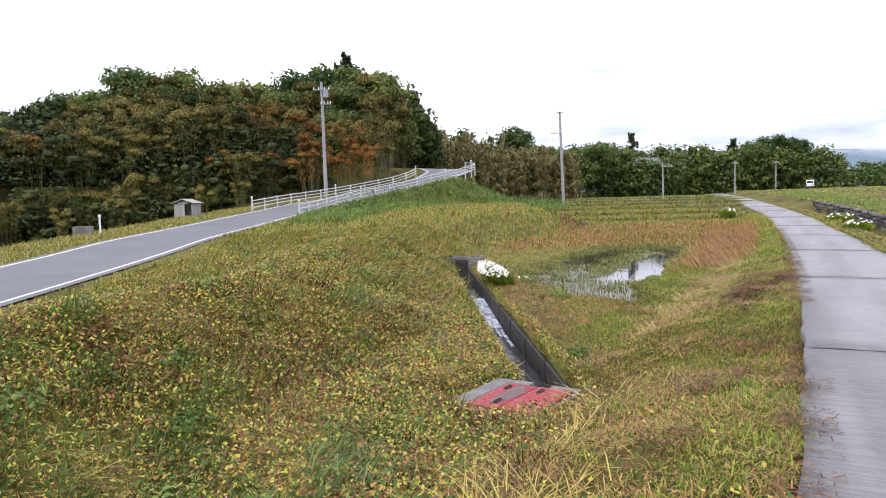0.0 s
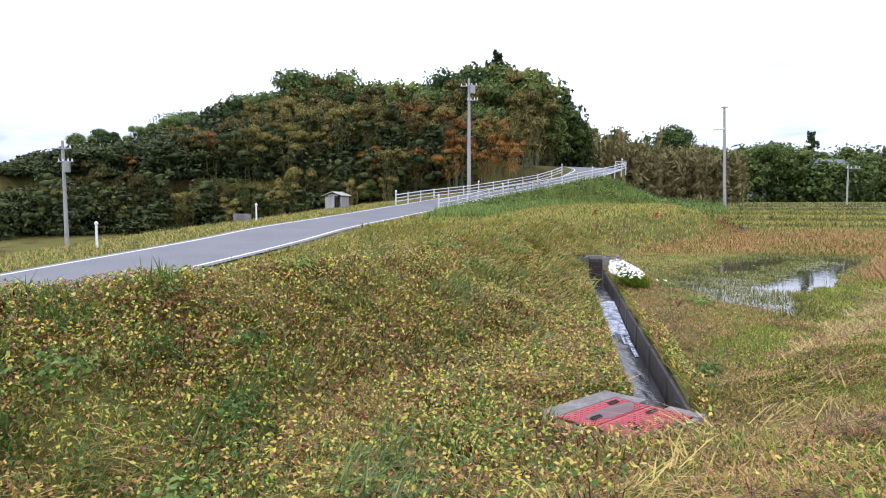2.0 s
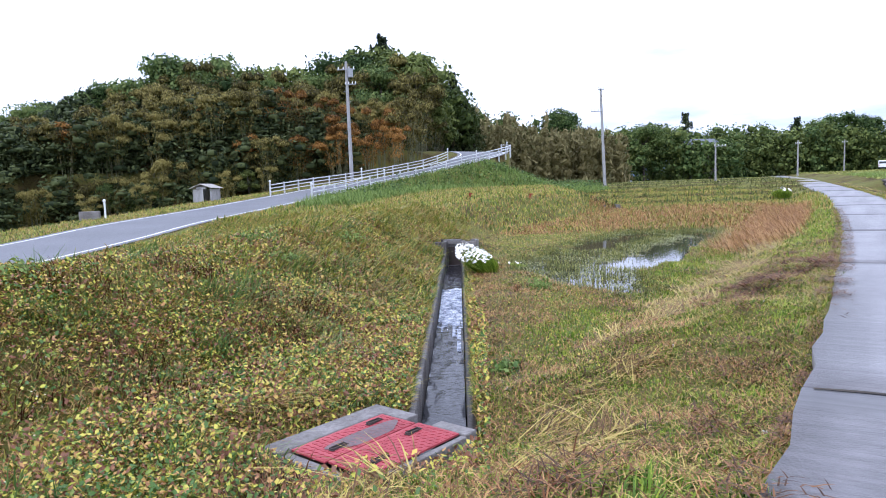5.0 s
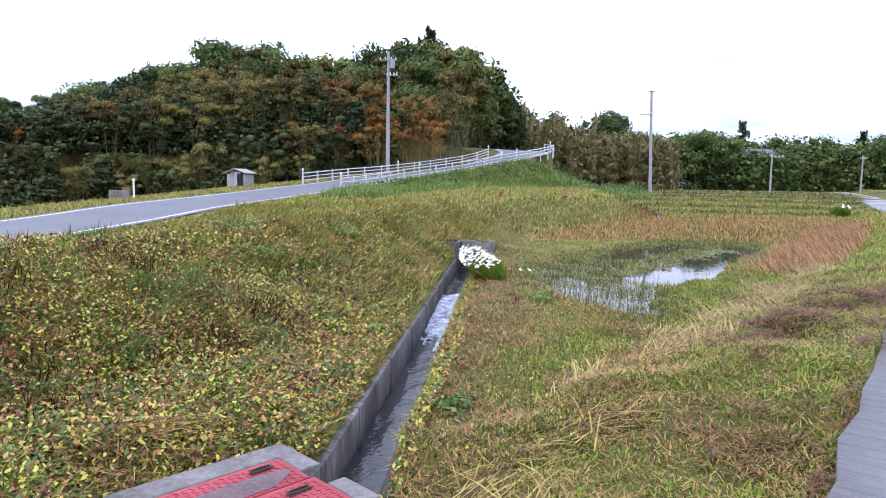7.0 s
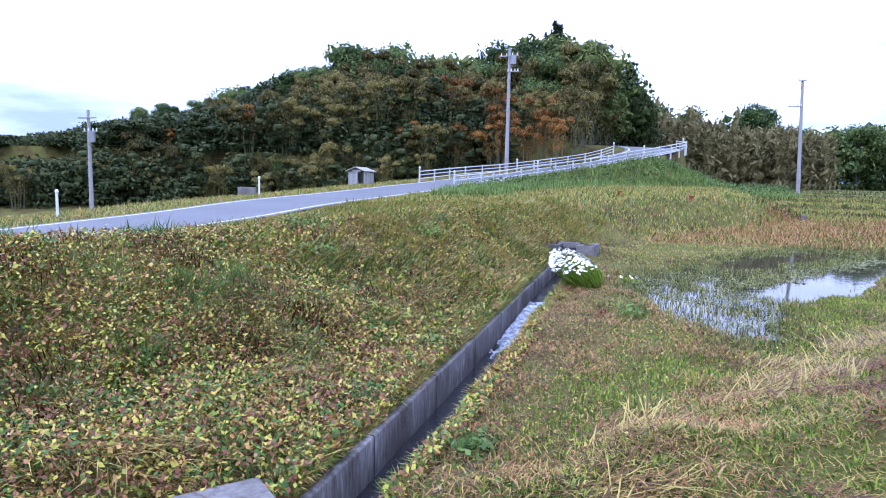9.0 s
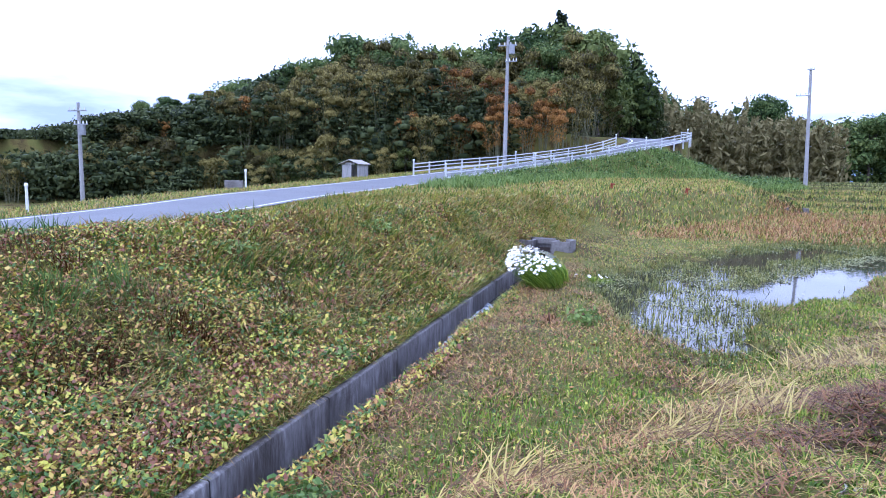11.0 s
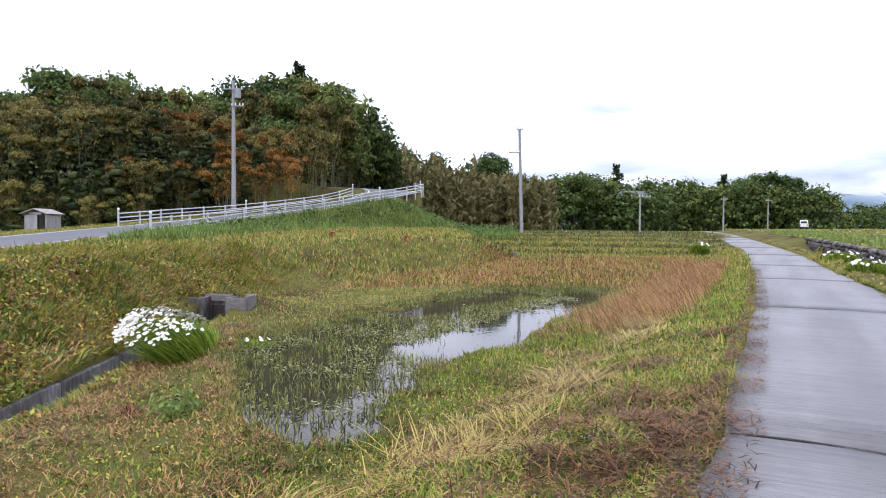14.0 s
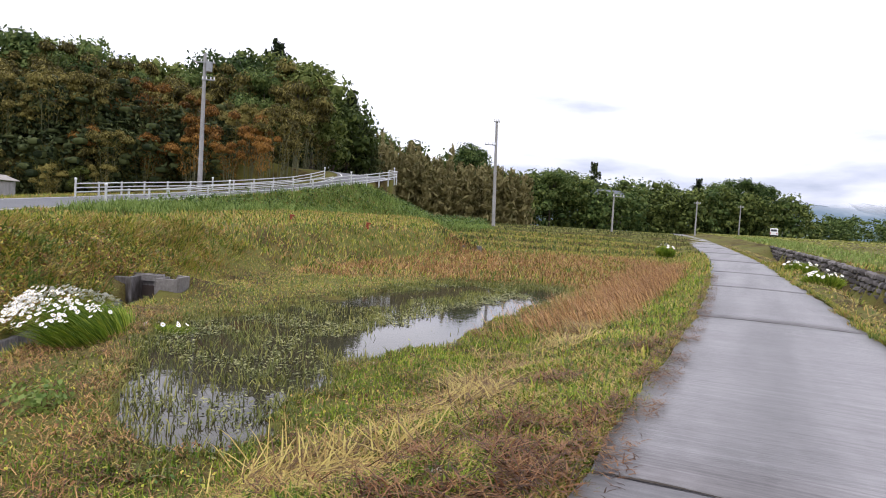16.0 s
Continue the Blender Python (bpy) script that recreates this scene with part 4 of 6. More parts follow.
def bamboo_meshes(seed, h=11.0, plumes=9, leaves=330, mat=None):
    """A clump of culms, each ending in a nodding plume."""
    r = np.random.default_rng(seed)
    limbs, chunks = [], []
    for k in range(plumes):
        ang = r.uniform(0, 6.28)
        foot = np.array([math.cos(ang), math.sin(ang), 0]) * r.uniform(0.1, 1.3)
        hh = h * r.uniform(0.62, 1.0)
        bend = np.array([math.cos(ang + r.normal() * 0.6), math.sin(ang + r.normal() * 0.6), 0])
        p1, p2, p3 = foot + [0, 0, -0.5], foot + bend * 0.5 + [0, 0, hh * 0.6], foot + bend * 1.5 + [0, 0, hh * 0.92]
        limbs.append(limb([tuple(p1), tuple(p2), tuple(p3)], 0.06, 0.02, 5))
        wide = r.uniform(0.8, 1.3)
        # a rounded head of long leaves that fall outwards
        n = leaves
        d = r.normal(size=(n, 3))
        d[:, 2] = np.abs(d[:, 2]) * 0.9 - 0.25
        d /= np.linalg.norm(d, axis=1, keepdims=True)
        c = p3 + bend * 0.35 + d * np.array([wide, wide, wide * 0.95]) * (0.55 + 0.45 * r.random((n, 1)))
        face = d + r.normal(size=(n, 3)) * 0.3
        face[:, 2] += 0.25
        face /= np.linalg.norm(face, axis=1, keepdims=True)
        out = r.normal(size=(n, 3)) * 0.3 + d * np.array([0.5, 0.5, 0])
        out[:, 2] -= 1.0
        out -= face * (out * face).sum(1, keepdims=True)
        out += face * 0.2
        out /= np.linalg.norm(out, axis=1, keepdims=True)
        side = np.cross(out, face)
        side /= np.linalg.norm(side, axis=1, keepdims=True)
        s = 0.42 * (0.6 + 0.8 * r.random((n, 1)))
        V = np.stack([c - out * s * 0.5, c + side * s * 0.17, c + out * s * 0.5, c - side * s * 0.17], 1).reshape(-1, 3)
        chunks.append(shade_core(p3 + bend * 0.35, (wide * 0.42, wide * 0.42, wide * 0.42)))
        chunks.append((V, np.arange(4 * n).reshape(n, 4)))
        # thinner leaves down the culm
        for q in (0.45, 0.6, 0.75):
            chunks.append(leaf_cards(r, foot + bend * (q * 1.2) + np.array([0, 0, hh * q]), (0.8, 0.8, 0.9), 16, 0.5, 0.4, 0.7, 0.3))
    V, F = gather(chunks)
    return limbs, mesh_of("crown", V, F, mat)


def tree_kind(name, meshes, wood, label, category, group):
    t = thing(name, (0, 0, 0), label, category, group)
    for i, me in enumerate(meshes[0]):
        part("culm" if wood is M_culm else "limb" if i else "trunk", me, wood, t)
    part("crown", meshes[1], None, t)
    return t


def plant(proto, x, y, scale, turn, sink=0.1, first={}):
    """The first goes to its own place, later ones are copies."""
    z = float(ground(np.array([x]), np.array([y]))[0]) - sink
    m = pose(x, y, z, 0, 0, turn)
    if proto.name not in first:
        first[proto.name] = True
        proto.matrix_world = m @ Matrix.Scale(scale, 4)
        return proto
    c = copy_thing(proto, m)
    c.scale = (scale, scale, scale * random.uniform(0.92, 1.08))
    return c


WOODS = "wooded rise beside the road"
bamboos = [tree_kind("bamboo", bamboo_meshes(11 + i, mat=M_bamboo), M_culm, "olive-green bamboo clump with nodding plumes", "bamboo", WOODS) for i in range(3)]
drybam = [tree_kind("bamboo", bamboo_meshes(31 + i, mat=M_bamboo_dry), M_culm, "orange-brown fading bamboo clump with nodding plumes", "bamboo", WOODS) for i in range(2)]
broads = [tree_kind("broadleaf_tree", broadleaf_meshes(51 + i, mat=M_leaf), M_bark, "dark green broadleaf tree in full leaf", "tree", WOODS) for i in range(3)]
lights = [tree_kind("broadleaf_tree", broadleaf_meshes(71 + i, h=9, spread=3.0, clumps=20, mat=M_leaf_light), M_bark, "yellow-green young broadleaf tree", "tree", WOODS) for i in range(2)]
firs = [tree_kind("conifer", conifer_meshes(81 + i, mat=M_conifer_shade), M_bark, "dark slender conifer above the woods", "conifer", WOODS) for i in range(2)]

R = random.Random(5)


def crest(x, y):
    """Height of the woods' outline, as it would be seen from the near end of the farm road."""
    k = (y - 3.0) / 87.0
    return 1.5 + (float(np.interp(x / k, [-120, -97, -86, -73, -65, -61, -54, -50, -43, -37, -31, -24, -17, -11, -7, -4.3, -2.2, 0.5, 3, 7, 12, 18, 25, 35, 51, 57, 63, 75],
                                  [3, 6, 10.5, 11.7, 12, 16, 17, 19, 20.6, 20.8, 19.4, 20, 19.9, 20.8, 21, 20, 17, 13.6, 12.9, 11.5, 10.2, 9.2, 9.4, 8.8, 9.2, 8.2, 6, 4.5])) - 1.5) * k


def level(x, y):
    return float(ground(np.array([x]), np.array([y]))[0])


# the grove of bamboo on the rise, front row first
for row, (y0, part_up) in enumerate(((66, 0.44), (70, 0.56), (74, 0.67), (79, 0.78), (84, 0.88))):
    for k in range(17):
        x = -47 + k * 2.9 + R.uniform(-1.0, 1.0) + row * 0.5
        y = y0 + R.uniform(-1.5, 1.5) - 0.12 * (x + 25)
        if x > -3.5 or y < 62:
            continue
        top = 1.5 + (crest(x, y) - 1.5) * part_up * R.uniform(0.9, 1.06)
        orange = (math.exp(-((x + 12) / 8) ** 2) * 0.75 + (0.06 if x < -40 else 0.18)) * (1.0, 1.0, 0.9, 0.35, 0.0)[row]
        src = R.choice(drybam) if R.random() < orange else R.choice(bamboos)
        plant(src, x, y, max(0.35, (top - level(x, y)) / 10.4), R.uniform(0, 360))
# taller broadleaf trees along the top and at both ends
for row, (y0, up) in enumerate(((93, 1.0), (88, 0.93))):
    x = -78.0 + 2 * row
    while x < -2.5:
        y = y0 + R.uniform(-1.5, 1.5)
        top = 1.5 + (crest(x, y) - 1.5) * up * R.uniform(0.93, 1.02)
        dark = x < -37 or x > -10 or R.random() < 0.35
        airy = not dark or x > -10
        if row == 0 or dark:
            plant(R.choice(lights if airy else broads), x, y, max(0.4, (top - level(x, y)) / (9.8 if airy else 12.8)), R.uniform(0, 360))
        x += R.uniform(3.6, 5.2)
for x, y, s in ((-9.5, 80, 0.85), (-6.0, 81.5, 0.95), (-4.6, 84, 0.8)):
    plant(broads[0] if x < -9 else lights[0], x, y, s * (1.3 if x > -9 else 1.0), R.uniform(0, 360))
for x, y, up in ((-11.2, 95, 1.05), (-36, 96, 1.0)):
    plant(R.choice(firs), x, y, (1.5 + (crest(x, y) - 1.5) * up - level(x, y)) / 13.0, R.uniform(0, 360))
# the dense edge of the woods, low over the verge
for k in range(90):
    q = R.random()
    x = -100 + q * 97
    y = float(np.interp(x, [-100, -60, -40, -28, -20, -12, -4], [30, 40, 49, 57, 62, 67, 76])) + R.uniform(0, 7)
    if -7 < x and y < 80:
        continue
    src = R.choice(bamboos + lights[:1] + bamboos)
    plant(src, x, y, min(R.uniform(0.3, 0.48), max(0.12, (0.92 * crest(x, y) - level(x, y)) / 11)), R.uniform(0, 360), 0.4)
# undergrowth that closes the foot of the woods
under = []
for k in range(330):
    x = -112 + R.random() * 106
    y = float(np.interp(x, [-112, -60, -40, -28, -20, -12, -4], [33, 42, 51, 59, 64.5, 69.5, 78])) + R.uniform(0, 14)
    under.append((x, y, R.uniform(2.0, 4.5) * (1.0 if x < -40 else 0.7), R.uniform(3.0, 4.5)))
for k in range(70):
    x = R.uniform(-78, -36)
    y = float(np.interp(x, [-112, -60, -40, -28], [33, 42, 51, 59])) + R.uniform(4, 18)
    under.append((x, y, R.uniform(2.5, 4.5), R.uniform(3.5, 4.8)))
for k in range(170):
    x = R.uniform(-50, -11) if k % 2 else R.uniform(-84, -14)
    y = float(np.interp(x, [-112, -60, -40, -28, -14], [33, 42, 51, 59, 67])) + R.uniform(0, 20)
    under.append((x, y, R.uniform(3.0, 6.0), R.uniform(3.5, 5.0)))
for k in range(260):
    x = R.uniform(-112, -34)
    y = float(np.interp(x, [-112, -60, -40, -28], [33, 42, 51, 59])) + R.uniform(5, 34)
    under.append((x, y, R.uniform(2.5, 5.0), R.uniform(3.5, 5.0)))
for k in range(34):
    x = R.uniform(-50, -18)
    y = float(np.interp(x, [-112, -60, -40, -28, -14], [33, 42, 51, 59, 67])) + R.uniform(2, 14)
    plant(R.choice(bamboos + bamboos + drybam[:1]), x, y, min(R.uniform(0.45, 0.72), max(0.15, (0.85 * crest(x, y) - level(x, y)) / 11)), R.uniform(0, 360), 0.3)
# the lower woods on the far side of the road
for k in range(60):
    x, y = -46 - R.uniform(0, 80), R.uniform(46, 92)
    if y - 56 < -0.45 * (x + 50) * 0.2:
        continue
    src = R.choice(broads)
    plant(src, x, y, min(R.uniform(0.45, 0.65), max(0.12, (crest(x, y) * R.uniform(0.60, 0.85) - level(x, y)) / 12.8)), R.uniform(0, 360))


# ---- far woods across the fields ----
def wood_mass(name, spots, mat, label, seed, size=1.1, leaves=300, tall=1.0, spiky=False):
    """Many far trees as one mass of foliage."""
    r = np.random.default_rng(seed)
    chunks = []
    for x, y, h, w in spots:
        z = float(ground(np.array([x]), np.array([y]))[0])
        if spiky:
            for k in range(5):
                fx, fy, hh = x + r.normal() * w * 0.45, y + r.normal() * w * 0.45, h * r.uniform(0.72, 1.0)
                for q in (0.08, 0.32, 0.56, 0.77, 0.92):
                    ww = w * 0.24 * (1.15 - q)
                    chunks.append(leaf_cards(r, np.array([fx, fy, z + hh * q]), np.array([ww + 0.25, ww + 0.25, hh * 0.11]), leaves // 25, size, 0.7, -0.5, 0.3, 1.5))
        else:
            for k in range(9):
                hh = 0.12 + 0.82 * (k / 8) ** 0.8
                ang = r.uniform(0, 6.28)
                wide = 0.5 * w * math.sqrt(max(0.03, 1 - ((hh - 0.42) / 0.62) ** 2)) * r.uniform(0.3, 1.0)
                c = np.array([x + wide * math.cos(ang), y + wide * math.sin(ang), z + h * (hh - 0.04)])
                chunks.append(leaf_cards(r, c, np.array([w * 0.34, w * 0.34, min(h * 0.14, w * 0.26)]), leaves // 9, size, 0.9, 0.3, 0.6, 1.0))
                chunks.append(shade_core(c, np.array([w * 0.13, w * 0.13, min(h * 0.06, w * 0.1)])))
    V, F = gather(chunks)
    ob = new(name, mesh_of(name, V, F, mat))
    return tagged(ob, label, "woods", kind="stuff")


under = [(x, y, max(1.0, min(h, 0.92 * crest(x, y) - level(x, y))), w) for x, y, h, w in under]
# the canopy's shade is put into the undergrowth by the dark conifer colour
wood_mass("undergrowth", under, M_conifer_shade, "dense undergrowth at the foot of the woods, coloured dark for canopy shade", 9, 0.38, 290)
back = [(-110 + R.random() * 70, R.uniform(62, 100), R.uniform(4.5, 7.0), R.uniform(4.5, 6.5)) for _ in range(70)]
back = [(x, y, max(1.0, min(h, 0.95 * crest(x, y) - level(x, y))), w) for x, y, h, w in back]
wood_mass("back_woods", back, M_conifer_shade, "dark mixed woods behind the road", 10, 0.6, 330)
far_a, far_b, far_c = [], [], []
for k in range(170):
    q = k / 169
    x = -8 + q * 102
    y = 128 + R.uniform(0, 22) + 0.16 * x
    h = (crest(x, y) - level(x, y)) * R.uniform(0.70, 0.97)
    (far_a if R.random() < 0.5 else far_b).append((x, y, max(3.0, h), R.uniform(4.5, 7.5)))
for k in range(85):
    x = R.uniform(-3, 25)
    y = 104 + R.uniform(0, 20) + 0.25 * x
    far_c.append((x, y, max(3.0, (crest(x, y) - level(x, y)) * R.uniform(0.58, 0.92)), R.uniform(3, 4.5)))
for k in range(46):
    x = R.uniform(84, 190)
    far_a.append((x, 172 + R.uniform(0, 26) + 0.1 * x, R.uniform(5.0, 9.0), R.uniform(6, 9)))
for x, y in ((44, 135), (47, 134), (50, 135), (53, 136), (48.5, 136)):
    far_a.append((x, y, 7.4, 4.5))
wood_mass("far_woods", far_a, M_leaf, "dark mixed broadleaf woods beyond the rice fields", 3, 0.75, 420)
wood_mass("far_woods", far_b, M_leaf_light, "olive broadleaf and bamboo woods beyond the rice fields", 4, 0.75, 420)
wood_mass("far_woods", far_c, M_bamboo_hazed, "olive bamboo thicket on the slope behind the road", 5, 0.75, 620, spiky=True)
for x, y, up in ((47.6, 146, 1.10), (74, 152, 1.04), (-1.6, 96, 1.02), (0.2, 98, 1.0), (1.4, 97, 0.94)):
    plant(R.choice(firs), x, y, (1.5 + (crest(x, y) - 1.5) * up - level(x, y)) / 13.0, R.uniform(0, 360))
for x, y, up in ((19.5, 132, 1.12), (36, 136, 1.04), (83, 150, 1.1), (90, 152, 1.05)):
    plant(R.choice(broads), x, y, (1.5 + (crest(x, y) - 1.5) * up - level(x, y)) / 12.2, R.uniform(0, 360))


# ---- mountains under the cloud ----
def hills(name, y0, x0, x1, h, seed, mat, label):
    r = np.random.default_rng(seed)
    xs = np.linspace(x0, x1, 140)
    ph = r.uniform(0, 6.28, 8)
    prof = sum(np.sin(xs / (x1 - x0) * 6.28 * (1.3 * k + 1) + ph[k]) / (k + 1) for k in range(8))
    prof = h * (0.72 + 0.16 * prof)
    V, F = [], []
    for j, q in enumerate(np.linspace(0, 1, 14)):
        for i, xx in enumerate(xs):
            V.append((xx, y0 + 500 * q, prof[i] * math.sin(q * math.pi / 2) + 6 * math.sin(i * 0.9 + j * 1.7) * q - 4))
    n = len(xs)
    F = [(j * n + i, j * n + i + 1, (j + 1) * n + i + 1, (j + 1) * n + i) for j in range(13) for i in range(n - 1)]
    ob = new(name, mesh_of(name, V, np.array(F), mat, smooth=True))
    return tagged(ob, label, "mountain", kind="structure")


def haze_material(name, low, high, z0, z1):
    """Far wooded slopes, blue haze mixed into their colour, tops faded out for cloud."""
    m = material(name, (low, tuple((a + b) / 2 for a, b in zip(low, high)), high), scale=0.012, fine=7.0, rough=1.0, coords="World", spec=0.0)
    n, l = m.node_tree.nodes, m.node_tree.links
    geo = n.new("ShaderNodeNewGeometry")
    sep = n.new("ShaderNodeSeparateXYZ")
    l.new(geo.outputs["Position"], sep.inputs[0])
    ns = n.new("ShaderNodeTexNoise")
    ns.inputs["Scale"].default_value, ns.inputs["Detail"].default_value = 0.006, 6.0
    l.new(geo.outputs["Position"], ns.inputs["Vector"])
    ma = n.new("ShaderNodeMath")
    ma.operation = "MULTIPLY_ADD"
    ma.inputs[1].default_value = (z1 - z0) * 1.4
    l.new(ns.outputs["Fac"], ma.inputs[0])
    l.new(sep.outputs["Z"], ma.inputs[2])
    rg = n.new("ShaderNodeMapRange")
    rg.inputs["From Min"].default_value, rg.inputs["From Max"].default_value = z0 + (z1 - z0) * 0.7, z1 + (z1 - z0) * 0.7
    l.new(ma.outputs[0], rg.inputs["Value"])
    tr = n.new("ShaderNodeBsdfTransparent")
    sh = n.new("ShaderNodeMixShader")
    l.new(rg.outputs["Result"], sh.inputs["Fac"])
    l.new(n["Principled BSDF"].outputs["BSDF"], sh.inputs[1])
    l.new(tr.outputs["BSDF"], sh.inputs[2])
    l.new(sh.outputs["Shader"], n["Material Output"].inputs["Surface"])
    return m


hills("mountain", 900, -300, 1900, 150, 2, haze_material("far_mountain_hazed", (0.115, 0.165, 0.215), (0.175, 0.235, 0.285), 62, 98), "wooded mountain tinted blue for haze, its top faded into cloud")
hills("mountain", 620, 380, 1500, 42, 5, haze_material("near_mountain_hazed", (0.085, 0.135, 0.150), (0.135, 0.190, 0.190), 42, 90), "wooded foothill tinted blue-green for haze under low cloud")

# ---- grass, weeds and cuttings ----
def free_ground(x, y, margin=0.0):
    """Where plants may stand: off the roads, the channel, the cover and the rails."""
    u, v = farm_uv(x, y)
    mid = farm_mid(v)
    ok = np.abs(u - mid) > FARM_HALF - 0.03 + margin + 0.06 * lumps(v, v * 0 + 5, 1.3)
    far = (x < -7) | (y > 36)
    ok[far] &= np.abs(road_frame(x[far], y[far])[0]) > 2.8
    ok &= ~((np.abs(x - channel_mid(y)) < CH_HALF + 0.10) & (y > 7.9) & (y < 22.0))
    cx, cy = x - COVER[0], y - COVER[1]
    a, b = cx * 0.616 + cy * 0.788, -cx * 0.788 + cy * 0.616
    ok &= ~((np.abs(a) < 0.74 + 0.06 * lumps(x, y, 0.8)) & (np.abs(b + 0.03) < 0.70 + 0.08 * lumps(x, y, 0.7)))
    ok &= ~((np.abs(x - 1.35) < 0.75) & (np.abs(y - 22.25) < 0.5))
    return ok


def scatter(n, x0, x1, y0, y1, seed, weight=None):
    r = np.random.default_rng(seed)
    x, y = r.uniform(x0, x1, n), r.uniform(y0, y1, n)
    k = free_ground(x, y)
    x, y = x[k], y[k]
    if weight is not None:
        k = r.random(len(x)) < weight(x, y) * (0.55 + 0.45 * smoothstep(-0.45, 0.30, lumps(y + 3.1, x - 8.7, 0.55)))
        x, y = x[k], y[k]
    return x, y, r


def blades(name, x, y, r, height, width, lean, mat, label, flat=0, sink=0.02, heading=None, least=-9.0, wander=0.45):
    """Bent two-piece blades; heading gives the way they lie."""
    n = len(x)
    z = np.maximum(ground(x, y), least) - sink
    h = height * (0.55 + 0.9 * r.random(n))
    ang = r.uniform(0, 2 * np.pi, n) if heading is None else heading(x, y) + r.normal(size=n) * wander
    tilt = np.clip(lean + 0.35 * (1 - 0.75 * flat) * r.normal(size=n), 0.02, 1.52)
    dx, dy = np.cos(ang), np.sin(ang)
    turn = ang + np.pi / 2 + r.normal(size=n) * 0.5
    sx, sy = np.cos(turn) * width, np.sin(turn) * width
    t1, t2 = tilt * (0.6 + 0.35 * flat), tilt * (1.4 - 0.3 * flat)
    up1, out1 = h * 0.55 * np.cos(t1), h * 0.55 * np.sin(t1)
    up2, out2 = up1 + h * 0.45 * np.cos(t2), out1 + h * 0.45 * np.sin(t2)
    lift = flat * 0.05 * r.random(n)
    z = z + lift
    P = np.stack([np.stack([x - sx, y - sy, z], 1), np.stack([x + sx, y + sy, z], 1),
                  np.stack([x + dx * out1 + sx * 0.8, y + dy * out1 + sy * 0.8, z + up1], 1),
                  np.stack([x + dx * out1 - sx * 0.8, y + dy * out1 - sy * 0.8, z + up1], 1),
                  np.stack([x + dx * out2, y + dy * out2, z + up2], 1)], 1).reshape(-1, 3)
    base = np.arange(n)[:, None] * 5
    tris = np.concatenate([base + np.array([[0, 1, 2]]), base + np.array([[0, 2, 3]]), base + np.array([[3, 2, 4]])])
    ob = new(name, mesh_of(name, P, tris, mat))
    return tagged(ob, label, "grass", kind="stuff")


def leaves(name, x, y, r, size, height, mat, label):
    """Small pointed weed leaves held at all angles above the soil."""
    n = len(x)
    z = ground(x, y) + height * r.random(n)
    ang, tilt = r.uniform(0, 2 * np.pi, n), r.uniform(-0.9, 0.9, n)
    s = size * (0.5 + r.random(n)) * (0.65 + 0.35 * smoothstep(1.5, 7.5, y))
    d = np.stack([np.cos(ang) * np.cos(tilt), np.sin(ang) * np.cos(tilt), np.sin(tilt)], 1)
    e = np.stack([-np.sin(ang), np.cos(ang), 0.5 * r.normal(size=n)], 1)
    c = np.stack([x, y, z], 1)
    d, e = d * s[:, None], e * s[:, None]
    P = np.stack([c - d, c - d * 0.15 + e * 0.55, c + d, c - d * 0.15 - e * 0.55], 1).reshape(-1, 3)
    ob = new(name, mesh_of(name, P, np.arange(4 * n).reshape(n, 4), mat))
    return tagged(ob, label, "weeds", kind="stuff")


def patch(x, y, size, seed, lo, hi):
    """A soft mask of patches between 0 and 1."""
    return smoothstep(lo, hi, lumps(x + seed * 13.7, y - seed * 7.1, size))


def side(x, y):
    """Metres left of the farm road's edge."""
    u, v = farm_uv(x, y)
    return (farm_mid(v) - FARM_HALF) - u


def dry(x, y):
    return pools(x, y) < -0.05


def bank_side(x, y):
    return x < channel_mid(y)


def mulch_spots(x, y):
    """Heaps of rotting cuttings along the verge."""
    return smoothstep(-0.5, 0.2, lumps(x * 1.3, y, 0.6)) * sum(np.exp(-((x - a) / q) ** 2 - ((y - b) / q) ** 2) for a, b, q in ((7.5, 12.9, 0.40), (6.95, 12.2, 0.42), (6.5, 11.6, 0.36), (7.2, 11.8, 0.32), (5.6, 10.5, 0.46), (5.05, 9.9, 0.30), (4.35, 7.8, 0.38), (3.55, 6.6, 0.30), (9.3, 16.0, 0.35)))


road_way = lambda x, y: np.full(np.shape(x), math.radians(58)) + 0.8 * lumps(x, y, 2.0)
hay_mask = lambda x, y: smoothstep(2.4, 1.3, side(x, y)) * smoothstep(-0.05, 0.25, side(x, y))
swathe = lambda x, y: smoothstep(2.5, 2.15, side(x, y) + 0.3 * lumps(x, y, 3.0)) * smoothstep(1.15, 1.5, side(x, y) + 0.3 * lumps(x, y, 3.0))
heaps = lambda x, y: np.clip(smoothstep(1.6, 1.3, side(x, y)) * smoothstep(0.45, 0.8, side(x, y)) * 0.7 * patch(x, y, 1.9, 8, 0.35, 0.7) + mulch_spots(x, y), 0, 1)
# nearest ground on both banks
x, y, r = scatter(210000, -7, 9, 1.2, 14, 101, lambda x, y: 0.9 * dry(x, y) * (1 - 0.5 * smoothstep(2.7, 2.2, side(x, y))) * (1 - 0.92 * heaps(x, y)))
blades("grass", x, y, r, np.where(bank_side(x, y), 0.12, 0.065), 0.006, 0.9, M_blade, "short mown yellow-green grass on the banks")
x, y, r = scatter(190000, -9, 15, 14, 30, 102, lambda x, y: 0.85 * dry(x, y) * (1 - 0.9 * heaps(x, y)))
blades("grass", x, y, r, np.where(bank_side(x, y), 0.15, 0.085), 0.009, 1.0, M_blade, "short mown yellow-green grass round the pond")
x, y, r = scatter(90000, -12, 24, 30, 60, 103)
